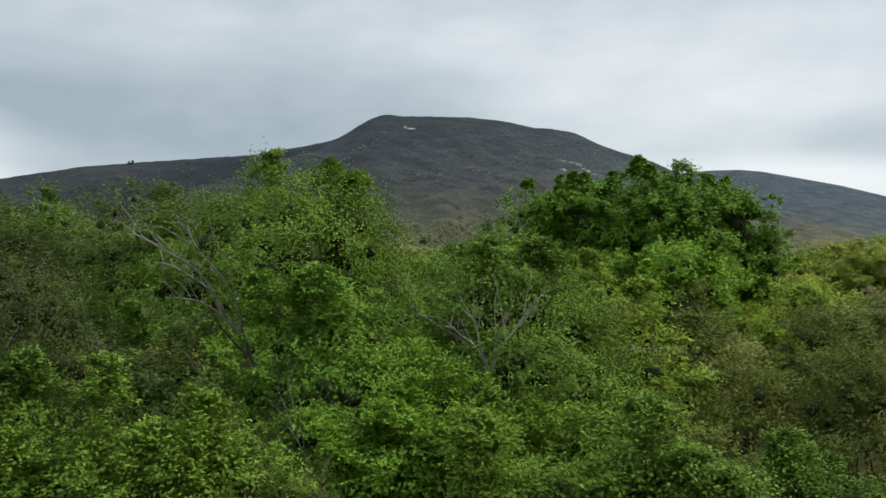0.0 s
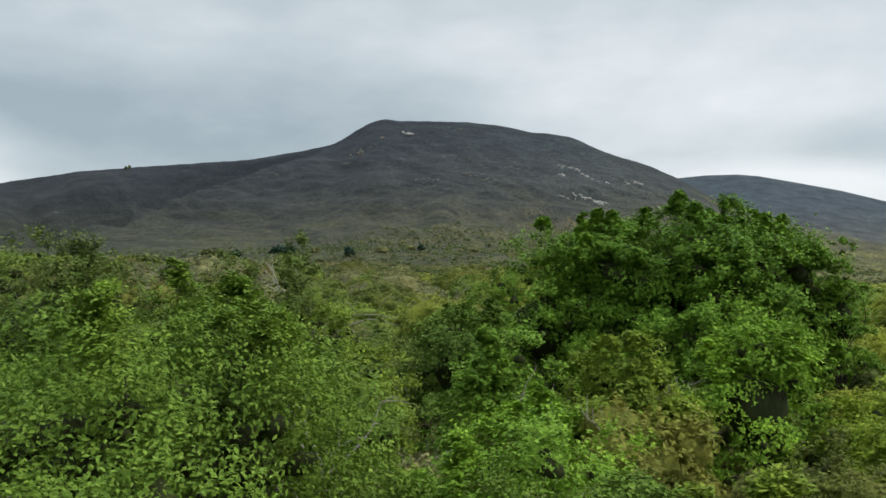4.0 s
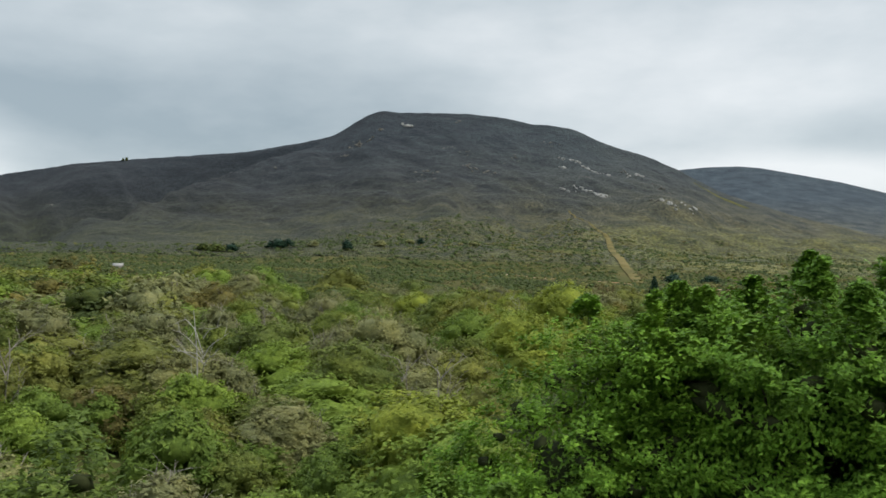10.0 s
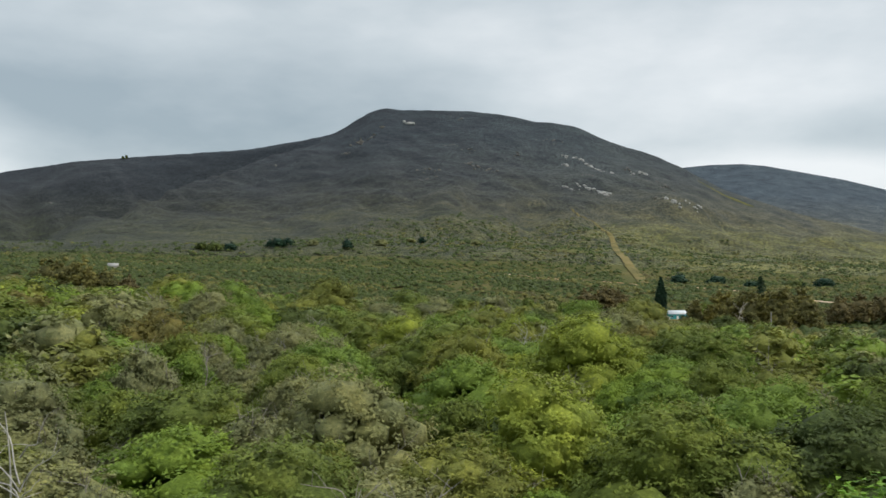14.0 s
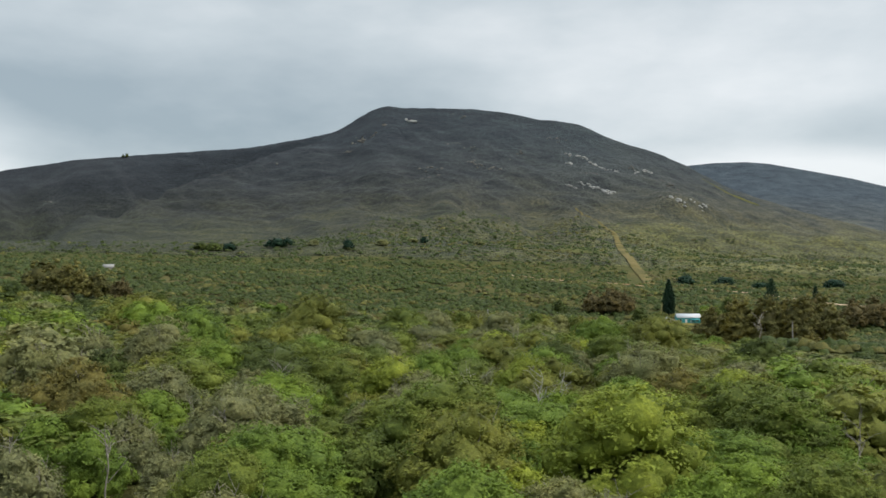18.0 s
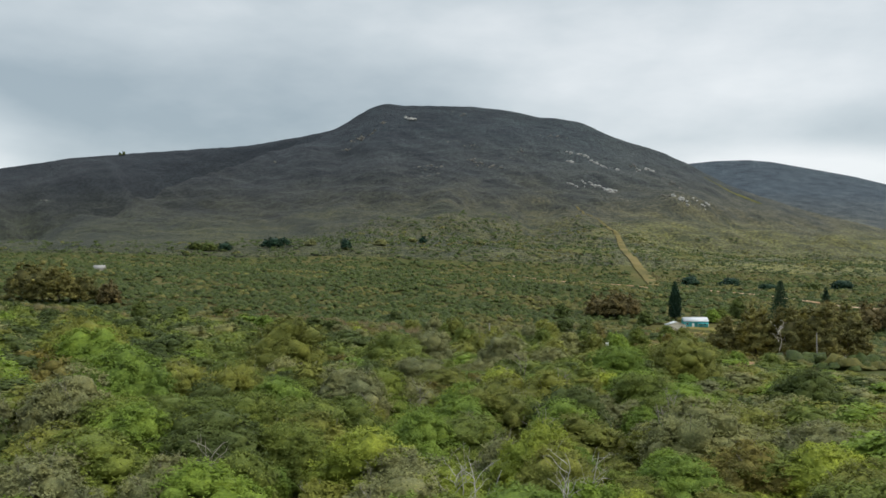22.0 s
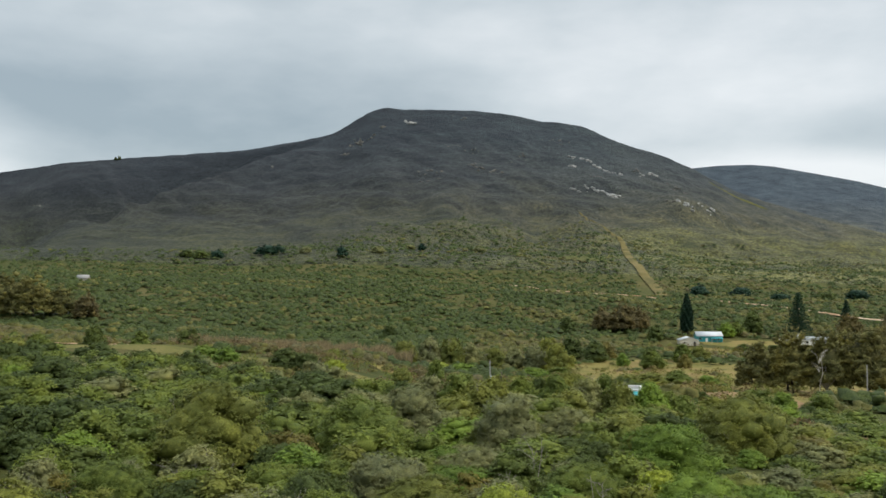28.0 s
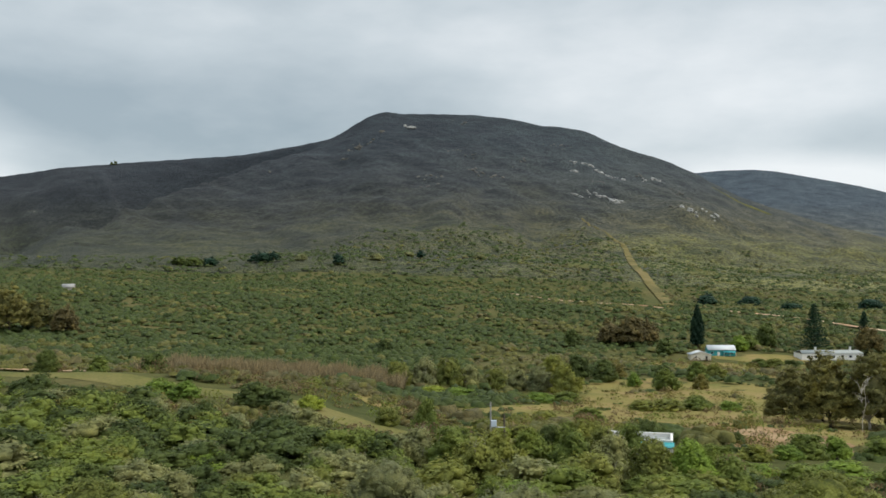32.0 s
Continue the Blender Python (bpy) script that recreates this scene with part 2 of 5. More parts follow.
def sheet(name, X, Y, Z, mat, shade=True):
    r, c = X.shape
    i = np.arange(r * c).reshape(r, c)
    q = np.stack([i[:-1, :-1], i[:-1, 1:], i[1:, 1:], i[1:, :-1]], -1).reshape(-1, 4)
    me = mesh_from(name, np.stack([X, Y, Z], -1).reshape(-1, 3), q.ravel(), np.full(len(q), 4))
    me.materials.append(mat)
    if shade:
        me.polygons.foreach_set("use_smooth", np.ones(len(q), bool))
    return new(name, me)


def ground_material():
    m, nt, bsdf, N, L = material("bushland_soil")
    a, b = noise_node(nt, 0.02, 5), noise_node(nt, 0.35, 6, 0.6)
    c = ramp_node(nt, a, [(0.35, (0.058, 0.066, 0.02)), (0.55, (0.086, 0.084, 0.028)), (0.7, (0.12, 0.1, 0.04))])
    c = mix_node(nt, 0.6, c, ramp_node(nt, b, [(0.3, (0.55, 0.6, 0.5)), (0.7, (1.3, 1.25, 1.1))]), "MULTIPLY")
    L(c, bsdf.inputs["Base Color"])
    bsdf.inputs["Roughness"].default_value = 0.95
    bsdf.inputs["Specular IOR Level"].default_value = 0.1
    bump_node(nt, bsdf, b, 0.8, 0.4)
    return m


def mountain_material(name, tint=(1, 1, 1)):
    """Heath in zones: olive on the foot, brown half way, slate-grey heath and rock on top, blued for haze."""
    m, nt, bsdf, N, L = material(name)
    big, mid, fine = noise_node(nt, 0.006, 5), noise_node(nt, 0.03, 7, 0.62, stretch=(0.55, 0.55, 2.2)), noise_node(nt, 0.2, 5, 0.7)
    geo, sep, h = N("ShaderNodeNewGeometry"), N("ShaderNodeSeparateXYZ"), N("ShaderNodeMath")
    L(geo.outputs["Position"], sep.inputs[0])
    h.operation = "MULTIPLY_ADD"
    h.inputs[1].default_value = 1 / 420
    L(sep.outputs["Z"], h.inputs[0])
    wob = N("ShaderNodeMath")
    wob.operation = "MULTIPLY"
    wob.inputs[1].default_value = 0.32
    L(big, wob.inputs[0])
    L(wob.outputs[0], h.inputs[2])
    # the upper stops lean blue: distance haze baked into the colour
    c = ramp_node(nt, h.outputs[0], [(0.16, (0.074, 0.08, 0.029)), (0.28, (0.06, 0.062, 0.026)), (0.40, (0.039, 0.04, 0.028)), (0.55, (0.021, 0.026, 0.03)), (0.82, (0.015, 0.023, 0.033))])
    # west: dark heath with cloud shade and haze painted in; east: paler heath
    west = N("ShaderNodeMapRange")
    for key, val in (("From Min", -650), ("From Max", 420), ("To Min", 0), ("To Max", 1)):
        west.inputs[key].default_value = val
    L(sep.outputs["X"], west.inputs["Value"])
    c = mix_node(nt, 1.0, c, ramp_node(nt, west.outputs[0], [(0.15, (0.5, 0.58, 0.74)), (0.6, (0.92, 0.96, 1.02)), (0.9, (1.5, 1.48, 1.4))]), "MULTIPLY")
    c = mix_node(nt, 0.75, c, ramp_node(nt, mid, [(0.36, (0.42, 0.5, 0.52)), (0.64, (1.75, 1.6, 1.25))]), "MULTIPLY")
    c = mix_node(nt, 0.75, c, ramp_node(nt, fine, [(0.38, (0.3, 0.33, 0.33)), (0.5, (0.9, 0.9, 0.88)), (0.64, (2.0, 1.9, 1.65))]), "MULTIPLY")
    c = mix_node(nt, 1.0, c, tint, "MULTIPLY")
    L(c, bsdf.inputs["Base Color"])
    bsdf.inputs["Roughness"].default_value = 0.95
    bump_node(nt, bsdf, fine, 1.0, 6.0)
    return m


GROUND_MAT, MOUNTAIN_MAT = ground_material(), mountain_material("fynbos_mountain")
# same heath, tinted paler and bluer to paint in distance haze
FAR_MAT = mountain_material("distant_hill_hazed", (1.4, 1.45, 1.65))


def mountain_z(x, y):
    x, y = np.asarray(x, float), np.asarray(y, float)
    b = x / y
    ridge = sum(np.interp(b + d, RIDGE_B, RIDGE_T) for d in (-0.006, 0, 0.006)) / 3 * 1900 + 2
    s = np.clip((y - 900) / 1000, 0, 1.0)
    foot = ground_z(x, np.minimum(y, 960))
    z = foot + (ridge - foot) * (0.30 * s + 0.70 * s ** 2.1)
    fade = np.clip((s - 0.12) * (1 - s) * 5, 0, 1)
    # ribs and gullies run down the slope, bending to both sides of the summit
    rib = b * 2100 + 170 * np.sin(s * 2.6 + b * 4) + 60 * fbm(x, y, 500, 3, 0.5, 5)
    gully = np.sin(rib / 118) ** 2 + 0.5 * np.sin(rib / 47 + 1.0) ** 2 + 0.2
    z = z + fade * (17 * (gully - 0.95) * np.clip(0.25 + fbm(x, y, 500, 2, 0.5, 11), 0, 1) * 2 + 40 * fbm(x + 0.6 * y, y * 0.6, 520, 5, 0.55, 2) + 7 * fbm(x, y, 70, 4, 0.6, 3)) - 8 * fade
    # rock bands make low steps
    z = z + fade * 2.2 * np.sin(z / 8.5 + 2 * fbm(x, y, 300, 2, 0.5, 9))
    # a sharp spur runs down to the west from the summit; a deep bowl lies beyond it, below the long ridge
    crest = np.interp(s, (0.3, 0.55, 0.73, 0.88, 1.0), (-0.40, -0.315, -0.236, -0.16, -0.112))
    u = (b - crest) * y
    hold = smooth(0.42, 0.62, s) * np.clip((0.985 - s) * 6, 0, 1)
    z = z + hold * np.where(u > 0, 24 * np.exp(-np.maximum(u, 0) / 150), 24 * np.exp(np.minimum(u, 0) / 34) - 105 * (1 - np.exp(np.minimum(u, 0) / 40)) * np.exp(-(np.maximum(-u - 60, 0) / 190) ** 2))
    # the rib that bounds the bowl on the west, and a second gully past it
    v = (b - np.interp(s, (0.4, 0.68, 1.0), (-0.33, -0.325, -0.372))) * y
    z = z + hold * np.where(v > 0, 20 * np.exp(-np.maximum(v, 0) / 30), 20 * np.exp(np.minimum(v, 0) / 120))
    z = z - 42 * fade * np.exp(-((b + 0.462 - 0.03 * (1 - s)) * y / 55) ** 2)
    back = np.clip((y - 1900) / 500, 0, 1)
    return z - 260 * back ** 1.3 - 4 * (y < 915) + 2.0 * fbm(x, y, 30, 3, 0.5, 4) * np.clip(s * 4, 0, 1)


def build_land():
    y = np.concatenate([np.arange(-400, -40, 20), np.arange(-40, 320, 3.0), np.arange(320, 1000, 10), np.arange(1000, 4800, 100)])
    u = np.linspace(-1, 1, 161)
    X = np.sign(u) * np.abs(u) ** 2.2 * 3800
    Y, Xg = np.meshgrid(y, X, indexing="ij")
    g = sheet("ground", Xg, Y, ground_z(Xg, Y), GROUND_MAT)
    tagged(g, "brown and olive bushland soil under dense shrubs", "ground", kind="structure")
    yy = np.concatenate([np.linspace(890, 1900, 150), np.linspace(1915, 2400, 18)])
    bb = np.linspace(-1.15, 1.15, 620)
    YY, BB = np.meshgrid(yy, bb, indexing="ij")
    XX = YY * BB
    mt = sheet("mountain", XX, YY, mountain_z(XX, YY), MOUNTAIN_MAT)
    tagged(mt, "dark green-brown fynbos mountain with a flat top below cloud", "mountain", kind="structure")
    yy = np.linspace(2300, 3900, 60)
    bb = np.linspace(-0.15, 1.3, 240)
    YY, BB = np.meshgrid(yy, bb, indexing="ij")
    XX = YY * BB
    s = np.clip((YY - 2300) / 1150, 0, 1)
    Z = 40 + (np.interp(BB, FAR_B, FAR_T) * 3450 - 30) * s ** 1.3 - 300 * np.clip((YY - 3450) / 450, 0, 1) ** 1.5
    Z = Z + 30 * s * (1 - s) * fbm(XX, YY, 400, 4, 0.5, 6)
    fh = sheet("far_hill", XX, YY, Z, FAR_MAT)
    tagged(fh, "rounded hill behind the mountain, painted blue-grey for haze", "hill", kind="structure")


build_land()


def track_y(x):
    """Where the grass track runs, west to east."""
    return np.interp(x, (-260, -118, -84, -60, -43, -17, -2, 11, 21, 40, 160), (300, 300, 299, 291, 279, 264, 256, 249, 245, 240, 236))


def thicket_edge(x):
    """How far the dense thicket reaches before the land drops to the track."""
    return np.interp(x, (-260, -160, -118, -84, -43, -17, 0, 11, 40, 160), (350, 345, 298, 277, 253, 238, 230, 222, 233, 233))


def reed_y(x):
    """The middle of the reed bed below the track."""
    return np.interp(x, (-82, -71, -19, -6), (386, 383, 374, 373))


def patch_material(name, a, b, c, scale=0.25):
    m, nt, bsdf, N, L = material(name)
    big, fine = noise_node(nt, scale * 0.25, 4), noise_node(nt, scale * 6, 6, 0.65)
    col = ramp_node(nt, big, [(0.32, a), (0.5, b), (0.68, c)])
    col = mix_node(nt, 0.6, col, ramp_node(nt, fine, [(0.3, (0.55, 0.6, 0.55)), (0.7, (1.35, 1.3, 1.25))]), "MULTIPLY")
    L(col, bsdf.inputs["Base Color"])
    bsdf.inputs["Roughness"].default_value = 0.95
    bsdf.inputs["Specular IOR Level"].default_value = 0.1
    bump_node(nt, bsdf, fine, 0.7, 0.15)
    return m


GRASS_MAT = patch_material("dry_mown_grass", (0.105, 0.106, 0.032), (0.14, 0.13, 0.04), (0.172, 0.148, 0.054))
FIELD_MAT = patch_material("rough_dry_pasture", (0.145, 0.138, 0.04), (0.2, 0.165, 0.053), (0.245, 0.175, 0.074), 0.3)
EARTH_MAT = patch_material("red_bare_earth", (0.19, 0.125, 0.066), (0.28, 0.175, 0.092), (0.34, 0.24, 0.14), 0.3)
CLAY_MAT = patch_material("pale_clay_cutting", (0.38, 0.22, 0.13), (0.5, 0.34, 0.22), (0.6, 0.48, 0.36), 0.2)
BREAK_MAT = patch_material("cleared_strip_dry_grass", (0.1, 0.092, 0.036), (0.152, 0.124, 0.047), (0.19, 0.15, 0.066), 0.12)


def land_z(x, y):
    x, y = np.asarray(x, float), np.asarray(y, float)
    g = ground_z(x, y)
    return np.where(y > 915, np.maximum(g, mountain_z(x, np.maximum(y, 915))), g)


def draped_strip(name, line, widths, mat, label, category, lift=0.12, ragged=0.25, seed=1):
    """A strip that lies on the land along a line of (x, y), with ragged edges."""
    line = np.asarray(line, float)
    d = np.concatenate([[0], np.cumsum(np.linalg.norm(np.diff(line, axis=0), axis=1))])
    n = max(8, int(d[-1] / 3))
    t = np.linspace(0, d[-1], n)
    c = np.stack([np.interp(t, d, line[:, 0]), np.interp(t, d, line[:, 1])], 1)
    for k in range(6):
        c[1:-1] = (c[:-2] + 2 * c[1:-1] + c[2:]) / 4
    w = np.interp(t, d, widths)
    tan = np.gradient(c, axis=0)
    tan /= np.linalg.norm(tan, axis=1)[:, None]
    side = np.stack([-tan[:, 1], tan[:, 0]], 1)
    rng = np.random.RandomState(seed)
    rows = np.linspace(-1, 1, 7)
    wl = w * (1 + ragged * fbm(t, t * 0, 12, 3, 0.5, seed))
    P = c[:, None, :] + side[:, None, :] * rows[None, :, None] * wl[:, None, None]
    Z = land_z(P[..., 0], P[..., 1]) + lift - 0.35 * lift * np.abs(rows)[None, :]
    ob = sheet(name, P[..., 0], P[..., 1], Z, mat)
    return tagged(ob, label, category, kind="structure")


def draped_patch(name, x, y, rx, ry, mat, label, category, lift=0.15, seed=1, turn=0.0):
    """A patch with an uneven outline that lies on the land."""
    a = np.linspace(0, 2 * math.pi, 49)
    q = np.linspace(0, 1, 12)
    A, Q = np.meshgrid(a, q, indexing="ij")
    edge = 1 + 0.28 * fbm(np.cos(A) * 9, np.sin(A) * 9, 8, 3, 0.6, seed)
    dx, dy = rx * Q * edge * np.cos(A), ry * Q * edge * np.sin(A)
    X, Y = x + dx * math.cos(turn) - dy * math.sin(turn), y + dx * math.sin(turn) + dy * math.cos(turn)
    ob = sheet(name, X, Y, land_z(X, Y) + lift * (1.0 - 0.4 * Q), mat)
    return tagged(ob, label, category, kind="structure")


xs = np.linspace(-112, 27, 40)
draped_strip("road", [(x, float(track_y(x)) - 2) for x in xs], [5.5] * 13 + [4.5] * 14 + [5.0] * 13, GRASS_MAT, "mown yellow-green grass track through the bush", "track")
draped_patch("pasture", 80, 354, 54, 92, FIELD_MAT, "dry yellow pasture with scattered tussocks", "field", seed=3, turn=-0.25)
draped_patch("pasture", 26, 300, 40, 34, FIELD_MAT, "dry brownish grass beside the track", "field", lift=0.22, seed=4)
draped_patch("pasture", 128, 500, 40, 38, FIELD_MAT, "grassy yard round the sheds", "field", lift=0.2, seed=5)
draped_patch("pasture", 168, 556, 30, 16, FIELD_MAT, "mown grass beside the cottages", "field", lift=0.25, seed=13)
draped_patch("bare_earth", 58, 271, 15, 22, EARTH_MAT, "reddish bare earth patch", "earth", lift=0.3, seed=6, turn=-0.1)
draped_patch("bare_earth", 100, 275, 20, 7, EARTH_MAT, "reddish bare earth strip below the gum trees", "earth", lift=0.3, seed=7)
draped_patch("bare_earth", -73, 308, 6, 3, CLAY_MAT, "orange clay heap beside the track", "earth", lift=0.9, seed=8)
draped_patch("bare_earth", -88, 310, 5, 3, CLAY_MAT, "orange clay heap beside the track", "earth", lift=0.9, seed=9)
draped_strip("firebreak", [(206, 1426), (215, 1381), (228, 1341), (232, 1306), (236, 1266), (224, 1185), (209, 1101), (193, 986), (185, 881), (175, 801), (168, 770)], [1.4, 1.7, 2.2, 2.8, 3.3, 3.8, 4.0, 4.2, 4.6, 5.0, 4.4], BREAK_MAT,
             "pale cleared firebreak running up the mountain foot", "firebreak", lift=1.4, ragged=0.3, seed=10)
draped_strip("dirt_road", [(300, 640), (260, 671), (243, 706), (221, 736), (200, 745)], [1.7, 1.9, 1.7, 1.5, 0.9], CLAY_MAT, "pale orange dirt road with cut bank", "dirt road", lift=1.3, seed=11)
draped_strip("dirt_road", [(160, 742), (149, 746), (128, 760), (91, 757), (75, 790), (58, 822)], [0.5, 0.8, 1.0, 1.1, 1.0, 0.8], CLAY_MAT, "pale orange dirt road between bushes", "dirt road", lift=1.1, seed=12)

def on_mountain(bearing, slope):
    """The place on the mountain at a bearing (x over y) and a height over distance, seen from the middle of the flight."""
    yy = np.arange(930, 1900, 4.0)
    xx = 2.5 + bearing * (yy - 64.6)
    zz = mountain_z(xx, yy)
    k = int(np.argmax((zz - 11.8) / (yy - 64.6) >= slope))
    return float(xx[k]), float(yy[k]), float(zz[k])


# grassy openings in the heath and a paler strip along the eastern flank: bearing, rise, half widths
HEATH_GRASS = patch_material("heath_grass", (0.075, 0.082, 0.026), (0.105, 0.105, 0.034), (0.13, 0.12, 0.045), 0.2)
for bearing, rise, rx, ry, lab in ((0.153, 0.0195, 24, 24, "dry yellow grass opening on the mountain foot"), (0.281, 0.0105, 22, 30, "green grass opening among foothill bushes")):
    x, y, z = on_mountain(bearing, rise)
    draped_patch("grass_opening", x, y, rx, ry, HEATH_GRASS, lab, "grass", lift=1.2, seed=int(bearing * 100))
draped_strip("grass_strip", [on_mountain(b, r)[:2] for b, r in ((0.292, 0.101), (0.31, 0.091), (0.33, 0.081), (0.356, 0.071))], [1.5, 4, 7, 3], HEATH_GRASS, "pale green grass strip on the mountain flank", "grass", lift=1.0, ragged=0.5, seed=21)
draped_strip("footpath", [on_mountain(b, r)[:2] for b, r in ((0.072, 0.032), (0.085, 0.022), (0.105, 0.014), (0.121, 0.007))], [1.0, 1.4, 1.4, 1.2], HEATH_GRASS, "pale footpath winding over the mountain foot", "path", lift=1.0, ragged=0.4, seed=22)

# ---- plants ----


def ico_points(level):
    bm = bmesh.new()
    bmesh.ops.create_icosphere(bm, subdivisions=level, radius=1.0)
    v = np.array([p.co[:] for p in bm.verts])
    f = np.array([[p.index for p in q.verts] for q in bm.faces])
    bm.free()
    return v, f


def low_dome():
    """A rounded dome of few faces, open below."""
    a = np.arange(6) * math.pi / 3
    ring = [np.stack([r * np.cos(a + t), r * np.sin(a + t), np.full(6, z)], 1) for r, z, t in ((0.64, 0.78, 0.0), (1.0, -0.1, 0.5))]
    v = np.concatenate([[(0, 0, 1.0)]] + ring)
    f = []
    for k in range(6):
        m = (k + 1) % 6
        f += [(0, 1 + k, 1 + m), (1 + k, 7 + k, 1 + m), (1 + m, 7 + k, 7 + m)]
    return v, np.array(f)


ICO = {0: low_dome(), 1: ico_points(1), 2: ico_points(2)}


def unit(v):
    return v / (np.linalg.norm(v, axis=-1, keepdims=True) + 1e-9)


def blades(rng, c, nrm, axis, length, width, corners=3):
    """Leaf blades at points: a plain triangle, or a folded diamond where the camera comes close."""
    n = len(c)
    nrm = unit(nrm)
    axis = unit(axis - nrm * (axis * nrm).sum(1, keepdims=True))
    side = np.cross(nrm, axis)
    L = length * rng.uniform(0.6, 1.35, (n, 1))
    W = width * rng.uniform(0.7, 1.3, (n, 1))
    base, tip = c - axis * L * 0.5, c + axis * L * 0.5
    if corners == 3:
        v = np.stack([base + side * W * 0.6, tip, base - side * W * 0.6], 1).reshape(-1, 3)
    else:
        mid = c + nrm * W * 0.25
        v = np.stack([base, mid + side * W * 0.5, tip, mid - side * W * 0.5], 1).reshape(-1, 3)
    return v, np.arange(n * corners), np.full(n, corners)


def pad_arrays(rng, pads, radii, heart, twigs, per, length, width, up=0.35, out=0.6, wild=0.5, corners=3, flat=0.45, spread=0.3):
    """Leaf pads at the ends of branches: twigs fan out from each pad's root, away from the heart of the crown, and carry blades in two ranks."""
    n = len(pads)
    away = unit(pads - heart)
    root = pads - away * (0.55 * radii)[:, None]
    d = rng.normal(size=(n, twigs, 3)) * wild + away[:, None] * out
    d[..., 2] = d[..., 2] * (1 - flat) + up
    d = unit(d)
    reach = radii[:, None] * rng.uniform(0.9, 1.7, (n, twigs))
    t = (np.arange(per) + rng.uniform(0.2, 0.8, (n, twigs, per))) / per * 0.8 + 0.2
    lean = unit(np.cross(d, away[:, None] * 0.5 + (0, 0, 1) + rng.normal(size=(n, twigs, 3)) * 0.3))
    rank = np.where(np.arange(per) % 2 == 0, 1.0, -1.0)[None, None, :, None] * lean[:, :, None]
    c = root[:, None, None] + d[:, :, None] * (reach[..., None] * t)[..., None] + rank * length * 0.5
    c = c + rng.normal(size=c.shape) * (spread * radii[:, None, None] * 0.35)[..., None]
    c[..., 2] -= 0.16 * radii[:, None, None] * t ** 2
    nrm = 0.5 * away[:, None, None] + (0, 0, 0.75) + 0.42 * rng.normal(size=c.shape)
    axis = rank + 0.8 * d[:, :, None] + 0.3 * rng.normal(size=c.shape)
    return blades(rng, c.reshape(-1, 3), nrm.reshape(-1, 3), axis.reshape(-1, 3), length, width, corners)


def dome_core(rng, rx, ry, h, base=0.0, lumpy=0.09):
    """The closed inside of a crown."""
    v, f, c = core_arrays(rng, np.zeros((1, 3)), np.ones(1), 1.0, 1.0, 2, lumpy)
    half = (h - base) / 2
    return v * np.array([rx, ry, half]) + np.array([0, 0, base + half]), f, c


def leaf_arrays(rng, lobes, radii, count, length, width, squash=0.85, heart=None, corners=3):
    """Loose blades over the skin of many small clumps, for plants that stay far off."""
    pick = rng.choice(len(lobes), count, p=radii ** 2 / (radii ** 2).sum())
    d = rng.normal(size=(count, 3))
    d[:, 2] = np.where(d[:, 2] < -0.3, -d[:, 2], d[:, 2])
    d = unit(d)
    c = lobes[pick] + d * (radii[pick] * rng.uniform(0.9, 1.16, count))[:, None] * np.array([1, 1, squash])
    nrm = 0.8 * d + 0.5 * rng.normal(size=(count, 3))
    if heart is not None:
        nrm += 0.4 * unit(c - heart[pick])
    axis = rng.normal(size=(count, 3)) + (0, 0, 0.9)
    return blades(rng, c, nrm, axis, length, width, corners)


def core_arrays(rng, lobes, radii, k=0.66, squash=0.8, level=1, lumpy=0.2):
    """The dense inside of each lobe, as lumpy solids."""
    n, (iv, fi) = len(lobes), ICO[level]
    k_verts = len(iv)
    wob = 1 + lumpy * rng.normal(size=(n, k_verts, 1))
    a = rng.uniform(0, 2 * math.pi, (n, 1))
    x, y = iv[None, :, 0], iv[None, :, 1]
    iv = np.stack([x * np.cos(a) - y * np.sin(a), x * np.sin(a) + y * np.cos(a), np.repeat(iv[None, :, 2], n, 0)], -1)
    v = lobes[:, None, :] + iv * wob * (radii * k)[:, None, None] * np.array([1, 1, squash])
    f = (fi[None] + (np.arange(n) * k_verts)[:, None, None]).reshape(-1, 3)
    return v.reshape(-1, 3), f.ravel(), np.full(len(f), 3)


